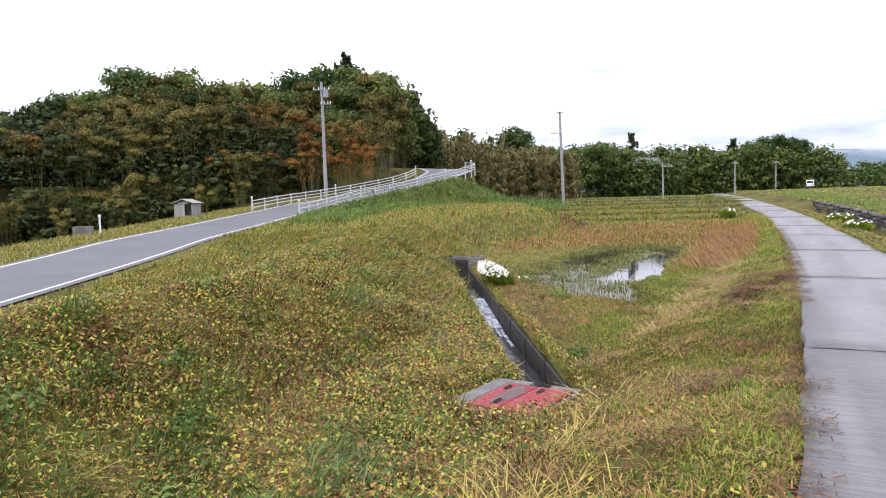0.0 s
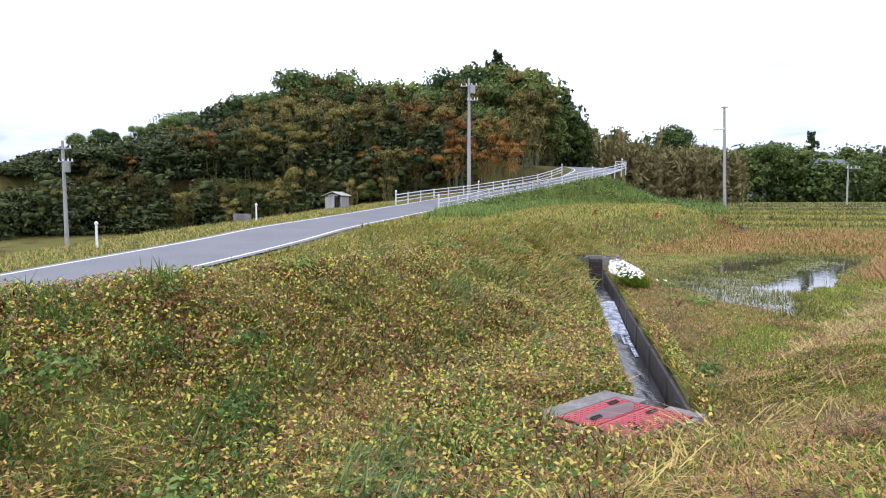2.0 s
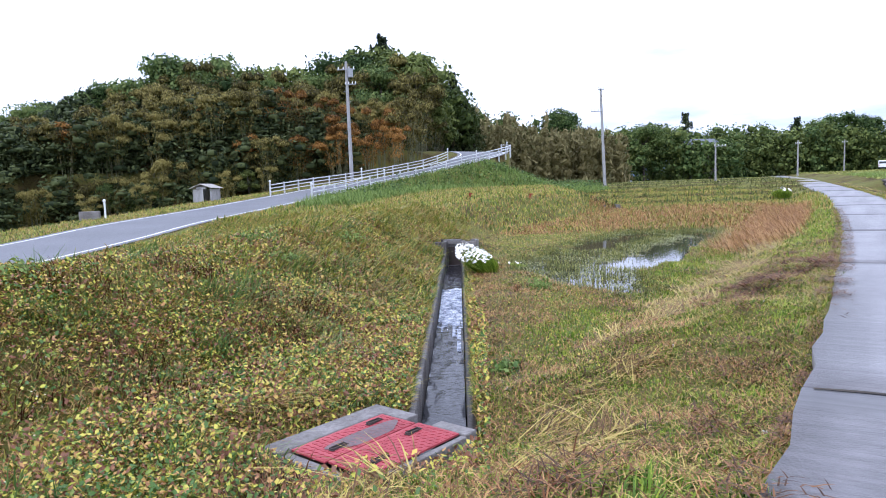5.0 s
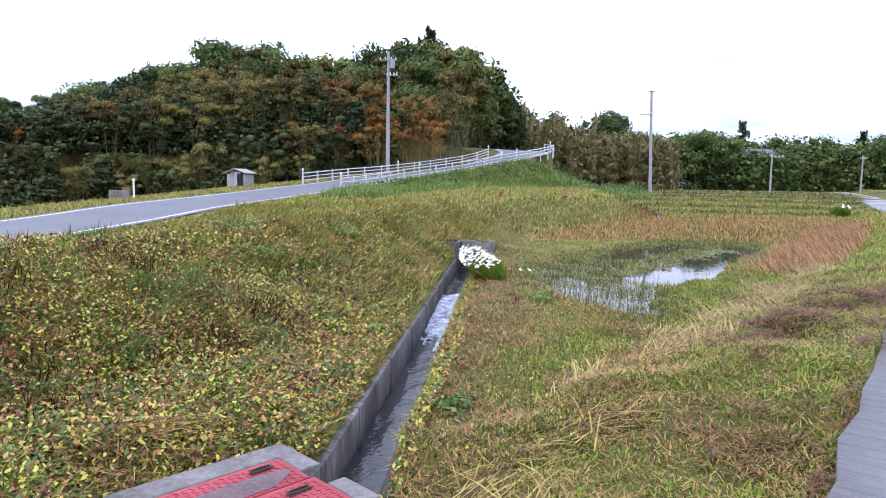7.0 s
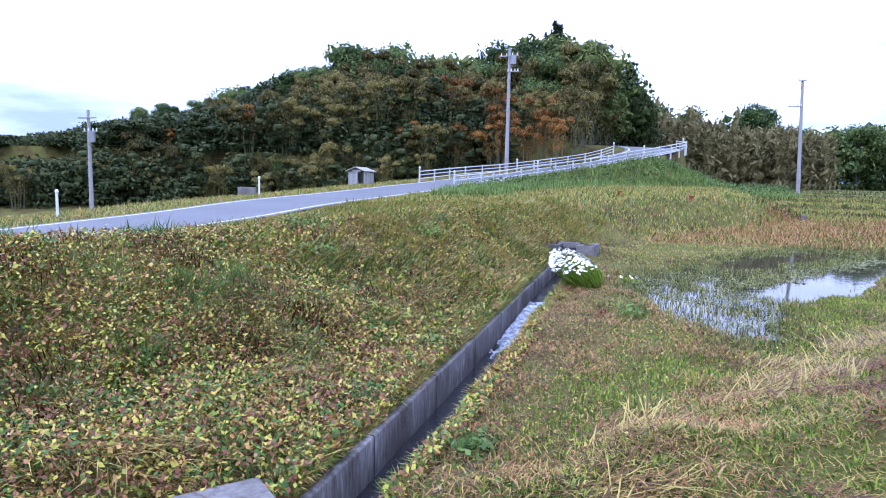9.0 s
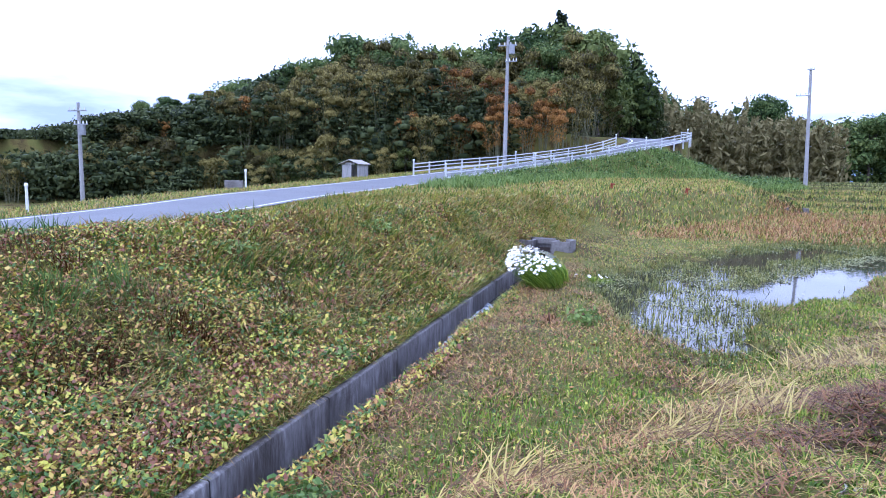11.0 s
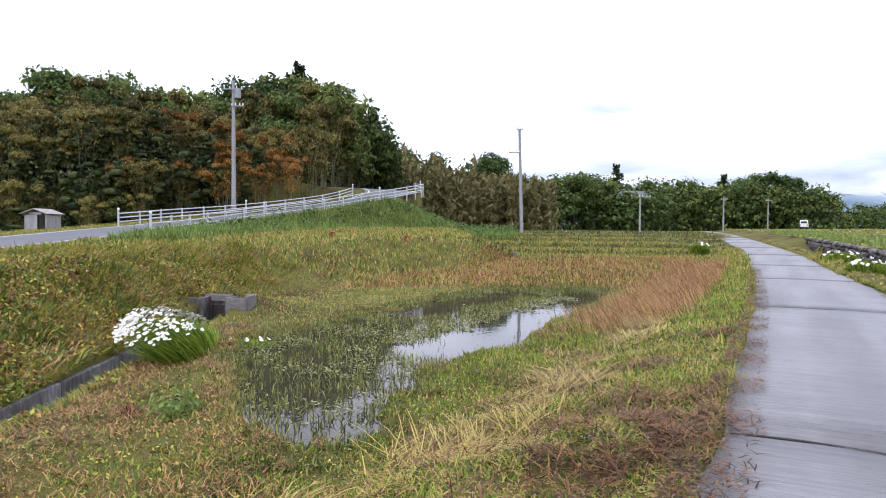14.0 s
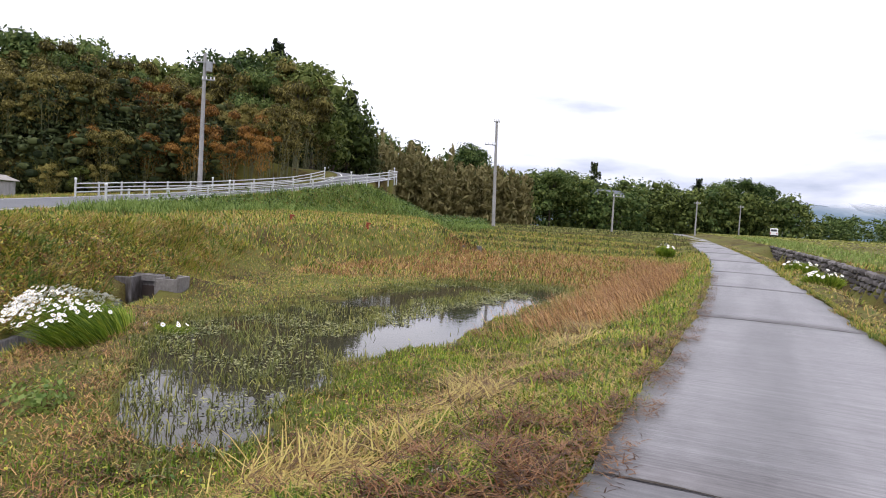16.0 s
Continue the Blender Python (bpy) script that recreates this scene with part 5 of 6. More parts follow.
blades("grass", x, y, r, 0.20, 0.020, 0.75, M_blade, "mown grass on the far banks")
# broad-leaved weeds on the left bank
x, y, r = scatter(430000, -7, 2.2, 1.2, 13, 104, lambda x, y: (0.35 + 0.65 * patch(x, y, 3.0, 1, -0.4, 0.4)) * (0.08 + 0.92 * smoothstep(1.5, 2.6, side(x, y))))
leaves("weeds", x, y, r, 0.0225, 0.17, M_weed, "low broad-leaved weeds turning yellow and brown")
x, y, r = scatter(190000, -9, 1, 12, 26, 105, lambda x, y: 0.35 + 0.6 * patch(x, y, 3.0, 1, -0.3, 0.5))
leaves("weeds", x, y, r, 0.031, 0.15, M_weed, "low broad-leaved weeds on the bank")
x, y, r = scatter(60000, 1.5, 9, 4, 16, 118, lambda x, y: 0.5 * dry(x, y) * (side(x, y) > 1.6))
leaves("weeds", x, y, r, 0.017, 0.06, M_weed, "small weeds among the mown grass")
# fresh green tufts
x, y, r = scatter(150000, -7, 8, 1.2, 24, 106, lambda x, y: 0.85 * patch(x, y, 2.2, 3, 0.45, 0.95) * dry(x, y))
blades("fresh_grass", x, y, r, np.where(bank_side(x, y), 0.13, 0.07), 0.005, 0.75, M_green_blade, "fresh green grass tufts among the cuttings")
x, y, r = scatter(150000, 1.9, 9, 7, 22, 107, lambda x, y: 0.8 * smoothstep(5.0, 3.0, side(x, y)) * smoothstep(1.7, 2.3, side(x, y)) * dry(x, y) * (0.5 + 0.5 * patch(x, y, 1.6, 14, -0.3, 0.3)))
blades("fresh_grass", x, y, r, 0.08, 0.007, 0.5, M_green_blade, "bright green short grass beside the pond")
# mown hay lying in loose swathes along the verge of the farm road
x, y, r = scatter(150000, -1, 12, 1.2, 24, 108, lambda x, y: 0.95 * swathe(x, y) * (0.1 + 0.9 * patch(x, y, 1.8, 5, 0.0, 0.55)))
blades("hay", x, y, r, 0.24, 0.0026, 1.47, M_hay, "mown straw-coloured hay lying on the verge", flat=1, sink=-0.01, heading=road_way)
x, y, r = scatter(90000, -1, 12, 1.2, 24, 119, lambda x, y: 0.85 * hay_mask(x, y) * (1 - 0.9 * heaps(x, y)))
blades("stubble", x, y, r, 0.05, 0.0045, 0.6, M_blade, "short yellow-green stubble on the road verge")
x, y, r = scatter(330000, 1.5, 10.5, 3.5, 18, 109, lambda x, y: 0.95 * heaps(x, y) * smoothstep(-0.12, 0.1, side(x, y)))
k = r.random(len(x)) < 0.35
blades("cuttings", x[k], y[k], r, 0.13, 0.0045, 1.35, M_dead, "purple-brown rotting plant cuttings on the verge", flat=0.9, sink=-0.03)
blades("cuttings", x[~k], y[~k], r, 0.16, 0.0035, 1.40, M_mulch, "red-brown broken stalks on the cutting heaps", flat=0.9, sink=-0.05)
# hay on the left bank
x, y, r = scatter(130000, -7, 2, 2, 28, 110, lambda x, y: 0.85 * patch(x, y, 2.4, 9, 0.25, 0.8))
blades("hay", x, y, r, 0.26, 0.004, 1.42, M_hay, "mown hay lying in swathes on the bank", flat=1, sink=-0.02, heading=lambda x, y: np.full(np.shape(x), -0.4) + 0.9 * lumps(x, y, 2.4))
x, y, r = scatter(90000, -7, 1, 2, 16, 111, lambda x, y: 0.9 * patch(x, y, 2.0, 12, 0.40, 0.8))
blades("cuttings", x, y, r, 0.16, 0.005, 1.0, M_mulch, "dark red-brown dying weeds on the bank", sink=-0.02)
# yellow right verge and the ditch before the stone wall
x, y, r = scatter(90000, 8, 36, 12, 60, 112, lambda x, y: (side(x, y) < -2.45) & (side(x, y) > -3.6))
blades("hay", x, y, r, 0.18, 0.009, 1.35, M_hay, "pale mown grass between road and ditch", flat=1, sink=-0.01)
x, y, r = scatter(60000, 10, 60, 14, 75, 122, lambda x, y: (side(x, y) < -5.1) & (side(x, y) > -9) & True)
blades("field_grass", x, y, r, 0.30, 0.018, 0.6, M_shrub, "green grass edge of the raised field")
# dry reeds at the pond's far end and along the road bank
x, y, r = scatter(110000, 4, 18, 18, 43, 113, lambda x, y: 0.95 * smoothstep(3.6, 2.6, side(x, y)) * smoothstep(0.7, 1.2, side(x, y)) * smoothstep(18.5, 22, y))
blades("dry_reeds", x, y, r, 0.50, 0.006, 1.05, M_reed, "orange-brown dry reeds leaning on the bank", heading=lambda x, y: np.full(np.shape(x), 2.6))
x, y, r = scatter(90000, 0, 20, 27, 42, 114, lambda x, y: 0.85 * smoothstep(28, 32, y) * (side(x, y) > 0.8) * (x > np.interp(y, [25, 30, 35, 38, 42], [1.8, 3, 6, 8, 9])) * (0.3 + 0.7 * patch(x, y, 4.0, 2, -0.5, 0.4)))
blades("dry_reeds", x, y, r, 0.30, 0.011, 1.1, M_reed, "orange-brown dead water plants at the pond's far end")
# shoots standing in the water, thick in the near shallows, sparse on the open pool
x, y, r = scatter(200000, 2, 12.5, 13, 31, 115, lambda x, y: (pools(x, y) > -0.3) * (1 - 0.985 * clear_water(x, y)) * np.where(pools(x, y) < 0.15, 0.6, np.where(y > 24, 0.42, 0.15) + 0.38 * patch(x, y, 1.3, 6, 0.15, 0.75)))
blades("pond_plants", x, y, r, 0.12, 0.007, 0.75, M_pondgrass, "green shoots standing in shallow water", sink=0.01, least=WATER_Z)
x, y, r = scatter(70000, 7, 26, 12, 46, 127, lambda x, y: smoothstep(1.5, 0.9, side(x, y)) * (side(x, y) > -0.05))
blades("stubble", x, y, r, 0.12, 0.010, 0.7, M_green_blade, "bright yellow-green grass verge beside the reeds")
# thin growth on the ground behind and beside the walk
x, y, r = scatter(30000, -14, 20, -10, 30, 125, lambda x, y: ((y < 1.3) | (x < -6.9) | (x > 7.4)) * 1.0)
blades("grass", x, y, r, 0.15, 0.012, 0.8, M_blade, "mown grass on the outer banks")
# long grass on the road embankment
x, y, r = scatter(100000, -8, 14, 36, 76, 116, lambda x, y: (lambda d: (d > 3.2) & (d < np.where(y > 58, 14, 8.0)))(road_frame(x, y)[0]))
blades("embankment_grass", x, y, r, 0.50, 0.022, 0.7, M_shrub, "long lush green grass on the road embankment")
x, y, r = scatter(60000, -8, 14, 42, 76, 129, lambda x, y: (lambda d: (d > 3.4) & (d < np.where(y > 58, 13, 7.0)))(road_frame(x, y)[0]) * patch(x, y, 2.6, 33, -0.2, 0.4))
leaves("shrubs", x, y, r, 0.085, 0.75, M_bramble, "dark leafy brambles in clumps on the road embankment")
# far shelf of the road
x, y, r = scatter(50000, -26, -14, 10, 60, 117, lambda x, y: (lambda d: (d < -2.9) & (d > -9))(road_frame(x, y)[0]) * 1.0)
blades("grass", x, y, r, 0.20, 0.014, 0.9, M_blade, "dry mown grass on the verge before the woods")
# rice fields: low pale growth, darker rough grass on each step
x, y, r = scatter(110000, 8, 75, 43, 120, 123, lambda x, y: (side(x, y) > 0.2) * 1.0)
blades("field_grass", x, y, r, 0.08, 0.05, 0.9, M_paddy, "pale green stubble in the rice fields")
x, y, r = scatter(60000, 24, 150, 30, 190, 128, lambda x, y: (side(x, y) < -5.0) * 1.0)
blades("field_grass", x, y, r, 0.12, 0.11, 0.9, M_paddy, "pale green growth in the raised field")


def on_step(x, y):
    yy = y + 0.10 * x
    return sum(np.exp(-((yy - e) / 0.42) ** 2) for e in (42.6, 47.5, 53.5, 59.5, 66, 74, 90))
x, y, r = scatter(150000, 8, 60, 41, 95, 124, lambda x, y: (side(x, y) > 0.2) * np.clip(on_step(x, y), 0, 1))
blades("field_grass", x, y, r, 0.26, 0.028, 0.6, M_step, "rough dark grass on the rice field steps")

# growth hanging over both rims of the channel
r = np.random.default_rng(131)
n = 22000
y = r.uniform(8.2, 21.6, n)
s = np.where(r.random(n) < 0.5, -1.0, 1.0)
k = r.random(n) < 0.25 + 0.75 * patch(s * 9.0, y, 1.6, 7, -0.2, 0.5)
y, s = y[k], s[k]
x = channel_mid(y) + s * (CH_HALF + 0.10 + 0.16 * r.random(len(y)) ** 1.5)
blades("fresh_grass", x, y, r, 0.14, 0.007, 0.9, M_blade, "green grass hanging over the channel's rims", heading=lambda x, y: np.where(x < channel_mid(y), 0.0, math.pi), least=-1.2)
y = r.uniform(8.3, 21.4, 9000)
x = channel_mid(y) + np.where(r.random(9000) < 0.65, -1.0, 1.0) * (CH_HALF + 0.08 + 0.3 * r.random(9000) ** 1.5)
k = r.random(9000) < patch(x * 2, y, 1.4, 17, -0.2, 0.5)
leaves("weeds", x[k], y[k], r, 0.03, 0.12, M_weed, "leafy weeds crowding the channel's rims")
# straw and soil spilled over the farm road's edge
v = r.uniform(-2, 34, 26000)
k = r.random(26000) < 0.15 + 0.85 * patch(v, v * 0, 1.3, 19, 0.0, 0.6)
v = v[k]
u = farm_mid(v) - FARM_HALF - 0.12 + 0.34 * r.random(len(v)) ** 1.6
x, y = farm_xy(u, v)
blades("cuttings", x, y, r, 0.06, 0.004, 1.45, M_mulch, "brown straw and soil spilled over the road's edge", flat=1, sink=-0.055)


def bundles(name, n, strands, x0, x1, y0, y1, seed, weight, length, width, lean, mat, label, way, size=0.09, flat=0.5, sink=0.0):
    """Tufts whose strands lie the same way, as a mower or the wind combed them."""
    x, y, r = scatter(n, x0, x1, y0, y1, seed, weight)
    turn = way(x, y) + 0.5 * r.normal(size=len(x))
    grow = 0.7 + 0.6 * r.random(len(x))
    xs = np.repeat(x, strands) + size * r.normal(size=len(x) * strands)
    ys = np.repeat(y, strands) + size * r.normal(size=len(x) * strands)
    turn, grow = np.repeat(turn, strands), np.repeat(grow, strands)
    k = free_ground(xs, ys)
    xs, ys, turn, grow = xs[k], ys[k], turn[k], grow[k]
    return blades(name, xs, ys, r, length * grow, width, lean, mat, label, flat=flat, sink=sink, heading=lambda a, b: turn, wander=0.45)


down = lambda x, y: np.full(np.shape(x), -0.55) + 0.7 * lumps(x, y, 3.0)
verge = lambda x, y: smoothstep(2.5, 1.6, side(x, y)) * smoothstep(0.0, 0.25, side(x, y))
bundles("hay", 9000, 22, -1, 12, 1.5, 24, 141, lambda x, y: 0.5 * swathe(x, y) * (0.04 + 0.92 * patch(x, y, 1.8, 5, -0.1, 0.5)), 0.46, 0.0055, 1.47, M_hay, "long straw-coloured swathes of hay on the verge", road_way, 0.10, 1.0, -0.03)
bundles("stubble", 9000, 14, -1, 12, 1.5, 26, 142, lambda x, y: 0.8 * smoothstep(2.2, 1.4, side(x, y)) * smoothstep(0.0, 0.2, side(x, y)) * (1 - 0.9 * heaps(x, y)) * patch(x, y, 1.3, 22, -0.3, 0.4), 0.06, 0.005, 0.6, M_green_blade, "yellow-green stubble tufts on the verge", road_way, 0.05)
bundles("hay", 1500, 32, -7, 1.4, 3, 28, 144, lambda x, y: 0.9 * patch(x, y, 2.2, 9, 0.15, 0.6), 0.40, 0.005, 1.4, M_hay, "combed pale hay lying down the bank", down, 0.14, 1.0, -0.02)
bundles("long_grass", 1700, 26, -7, 1.2, 1.2, 24, 145, lambda x, y: 0.9 * patch(x, y, 1.9, 31, 0.25, 0.7), 0.30, 0.0065, 0.85, M_long, "long fresh green grass in patches on the bank", down, 0.12)
bundles("long_grass", 900, 34, -7, 1.0, 1.2, 6.5, 146, lambda x, y: 0.8 * patch(x, y, 1.6, 37, -0.1, 0.5) * (x < 0.2 - 0.2 * y + 1), 0.30, 0.006, 0.9, M_long, "long fresh green grass at the foot of the bank", down, 0.12)
bundles("dead_weeds", 1150, 30, -7, 1.2, 1.5, 18, 147, lambda x, y: 0.9 * patch(x, y, 1.8, 41, 0.25, 0.6), 0.20, 0.006, 0.8, M_dead, "dark red-brown dying weeds in patches on the bank", down, 0.12)
bundles("grass", 2800, 16, -9, 1.5, 12.5, 30, 148, lambda x, y: 0.85 + 0 * x, 0.32, 0.012, 1.15, M_blade, "combed yellow-green grass down the bank", down, 0.15)
x, y, r = scatter(60000, -7, 1.4, 1.5, 18, 149, lambda x, y: 0.5 * patch(x, y, 1.8, 41, 0.15, 0.6) + 0.06)
leaves("seed_heads", x, y, r, 0.0085, 0.24, M_seed, "small cream seed heads among the dying weeds")
# uneven fringe of growth over the farm road's left edge
v = r.uniform(-1, 34, 30000)
u = farm_mid(v) - FARM_HALF - 0.10 + 0.20 * r.random(len(v)) ** 1.5 * patch(v, v * 0, 1.7, 27, -0.6, 0.6)
x, y = farm_xy(u, v)
blades("stubble", x, y, r, 0.065, 0.0045, 0.9, M_blade, "ragged grass fringe on the farm road's edge", sink=-0.01)
v = r.uniform(2, 60, 26000)
u = farm_mid(v) + FARM_HALF + 0.10 - 0.22 * r.random(len(v)) ** 1.5 * patch(v, v * 0, 1.7, 28, -0.6, 0.6)
x, y = farm_xy(u, v)
blades("stubble", x, y, r, 0.10, 0.008, 0.75, M_blade, "ragged grass fringe on the farm road's far edge", sink=-0.01)
# fine straw and brown crumbs lying every way on the verge and the mown floor
x, y, r = scatter(150000, -1, 11, 1.2, 22, 161, lambda x, y: 0.9 * smoothstep(2.9, 2.0, side(x, y)) * smoothstep(-0.1, 0.1, side(x, y)) * smoothstep(24, 10, y) * (1 - 0.55 * heaps(x, y)))
k = r.random(len(x)) < 0.5
blades("straw_litter", x[k], y[k], r, 0.075, 0.0032, 1.4, M_reed, "fine brown straw litter on the verge", flat=0.8, sink=-0.012)
blades("straw_litter", x[~k], y[~k], r, 0.085, 0.0032, 1.4, M_hay, "fine pale straw litter on the verge", flat=0.8, sink=-0.012)
x, y, r = scatter(150000, -7, 5, 1.5, 20, 162, lambda x, y: 0.8 * patch(x, y, 1.5, 51, -0.2, 0.4) * dry(x, y))
blades("straw_litter", x, y, r, 0.085, 0.004, 1.2, M_reed, "orange-brown litter among the weeds", flat=0.6, sink=-0.04)

# brown litter and short growth that close the mown floor and the near verge
x, y, r = scatter(170000, 1.7, 8.5, 7.5, 21, 163, lambda x, y: 0.85 * (side(x, y) > 1.5) * dry(x, y) * np.clip(0.06 + 0.7 * patch(x, y, 1.7, 61, 0.1, 0.6) + 0.7 * np.exp(-((x - channel_mid(y) - 0.6) / 0.6) ** 2), 0, 1))
k = r.random(len(x)) < 0.65
blades("straw_litter", x[k], y[k], r, 0.08, 0.005, 1.4, M_mulch, "dark brown litter on the mown floor", flat=0.8, sink=-0.015)
blades("straw_litter", x[~k], y[~k], r, 0.09, 0.0035, 1.4, M_hay, "straw strewn over the mown floor", flat=0.8, sink=-0.02)
x, y, r = scatter(400000, 1.5, 9, 3, 16, 164, lambda x, y: 0.95 * (0.75 + 0.25 * patch(x, y, 1.2, 63, -0.3, 0.2)) * smoothstep(2.5, 2.0, side(x, y)) * (side(x, y) > 0) * (1 - 0.85 * heaps(x, y)))
k = r.random(len(x)) < 0.72
blades("stubble", x[k], y[k], r, 0.06, 0.007, 0.8, M_green_blade, "short dense green stubble on the near verge")
blades("straw_litter", x[~k], y[~k], r, 0.08, 0.003, 1.4, M_hay, "straw lying through the stubble", flat=0.8, sink=-0.01)

# ---- oxeye daisies by the channel ----
def daisy_head(r):
    """A white ray of petals and its yellow centre, facing up."""
    bm = bmesh.new()
    n = 9
    for k in range(n):
        a = 2 * math.pi * k / n + r.uniform(-0.1, 0.1)
        w = 0.011
        p = [(0.006, -w * 0.5), (0.030, -w), (0.040, 0), (0.030, w), (0.006, w * 0.5)]
        bm.faces.new([bm.verts.new((q[0] * math.cos(a) - q[1] * math.sin(a), q[0] * math.sin(a) + q[1] * math.cos(a), 0.004 * math.sin(q[0] * 60))) for q in p])
    me = bpy.data.meshes.new("flower_head")
    bm.to_mesh(me)
    bm.free()
    me.materials.append(M_petal)
    return me


def daisy_eye():
    bm = bmesh.new()
    bmesh.ops.create_uvsphere(bm, u_segments=8, v_segments=4, radius=0.011)
    bmesh.ops.scale(bm, vec=(1, 1, 0.5), verts=bm.verts)
    me = bpy.data.meshes.new("flower_centre")
    bm.to_mesh(me)
    bm.free()
    me.materials.append(M_yolk)
    return me


HEADS = [daisy_head(random.Random(k)) for k in range(3)]
EYE_MESH = daisy_eye()


def daisy_clump(x, y, rx, ry, high, heads, seed, label, grow=1.0, lean=(0, 0)):
    """A leafy clump whose heads stand on top and over the edge."""
    r = random.Random(seed)
    z = float(ground(np.array([x]), np.array([y]))[0])
    t = thing("daisy_clump", (x, y, z), label, "flowers", "oxeye daisies")
    nr = np.random.default_rng(seed)
    n = 1500
    a, q = nr.uniform(0, 6.28, n), np.sqrt(nr.random(n))
    bx, by = rx * q * np.cos(a) * 0.8, ry * q * np.sin(a) * 0.8
    h = high * (1 - 0.45 * q ** 2) * (0.55 + 0.4 * nr.random(n))
    dx, dy = bx * 0.5 + lean[0] * h + 0.06 * nr.normal(size=n), by * 0.5 + lean[1] * h + 0.06 * nr.normal(size=n)
    w = 0.009 * grow
    an = nr.uniform(0, 6.28, n)
    sx, sy = w * np.cos(an), w * np.sin(an)
    P = np.stack([np.stack([bx - sx, by - sy, 0 * h - 0.03], 1), np.stack([bx + sx, by + sy, 0 * h - 0.03], 1),
                  np.stack([bx + dx * 0.5 + sx, by + dy * 0.5 + sy, h * 0.6], 1), np.stack([bx + dx, by + dy, h], 1),
                  np.stack([bx + dx * 0.5 - sx, by + dy * 0.5 - sy, h * 0.6], 1)], 1).reshape(-1, 3)
    b = np.arange(n)[:, None] * 5
    tagged(part("stem", mesh_of("stem", P, np.concatenate([b + [[0, 1, 2]], b + [[0, 2, 4]], b + [[4, 2, 3]]]), M_green_blade), None, t, "green stems and leaves"), kind="stuff")
    for k in range(heads):
        a, q = r.uniform(0, 6.28), math.sqrt(r.random())
        hx, hy = rx * q * math.cos(a), ry * q * math.sin(a)
        hz = high * (1 - 0.42 * q * q) * r.uniform(0.88, 1.06)
        hx, hy = hx * 1.15 + lean[0] * hz, hy * 1.15 + lean[1] * hz
        hd = part("flower_head", r.choice(HEADS), None, t)
        s = grow * r.uniform(0.8, 1.25)
        hd.matrix_local = pose(hx, hy, hz, r.uniform(10, 60), 0, math.degrees(math.atan2(hy, hx)) - 90 + 180 + r.uniform(-70, 70)) @ Matrix.Scale(s, 4)
        part("flower_centre", EYE_MESH, None, hd).matrix_local = Matrix.Translation((0, 0, 0.004))
    return t


daisy_clump(2.3, 18.2, 0.36, 1.15, 0.72, 440, 3, "dense clump of white oxeye daisies with green stems", 0.72, (-0.80, -0.50))
daisy_clump(2.85, 19.0, 0.5, 0.35, 0.16, 10, 4, "few low white daisies in the mown grass", 0.9)
for x, y, s in ((20.1, 28.6, 5), (22.6, 33.6, 6)):
    daisy_clump(x, y, 0.6, 0.5, 0.55, 26, s, "roadside clump of white daisies and tall grass", 1.6)
daisy_clump(22.0, 45.5, 0.5, 0.6, 0.7, 24, 8, "white-flowered tall grass tuft beside the farm road", 2.0)

# ---- dry-stone wall of the right-hand field ----
wall = new("stone_wall", mesh_of("stone_wall", [(*farm_xy(farm_mid(v) + FARM_HALF + o, v), farm_z(v) + h) for v in np.linspace(24, 62, 40) for o, h in ((2.52, -0.6), (2.56, 0.40))],
                                 [(2 * i, 2 * i + 2, 2 * i + 3, 2 * i + 1) for i in range(39)], M_dark))
tagged(wall, "low dark dry-stone wall below the rice field", "wall", kind="structure")
sr = np.random.default_rng(21)
STONES = []
for k in range(6):
    bm = bmesh.new()
    bmesh.ops.create_icosphere(bm, subdivisions=1, radius=0.5)
    for vtx in bm.verts:
        vtx.co *= 1 + 0.22 * sr.normal() * 0.6
    me = bpy.data.meshes.new("stone")
    bm.to_mesh(me)
    bm.free()
    me.materials.append(M_stone)
    STONES.append(me)
for row in range(5):
    v = 24.0 + 0.25 * (row % 2)
    while v < 60 and row < 5:
        w = sr.uniform(0.4, 0.75) * (1.0 if v < 40 else 1.5)
        u = farm_mid(v) + FARM_HALF + 2.44 + 0.05 * row / 4
        X, Y = farm_xy(u, v)
        st = part("stone", STONES[int(sr.integers(6))], None, wall)
        st.matrix_local = pose(X, Y, farm_z(v) - 0.45 + row * 0.2, sr.uniform(-8, 8), sr.uniform(-8, 8), -30 + 90 + sr.uniform(-8, 8)) @ Matrix.Diagonal((w * 1.1, 0.34, 0.26, 1))
        v += w * 0.98


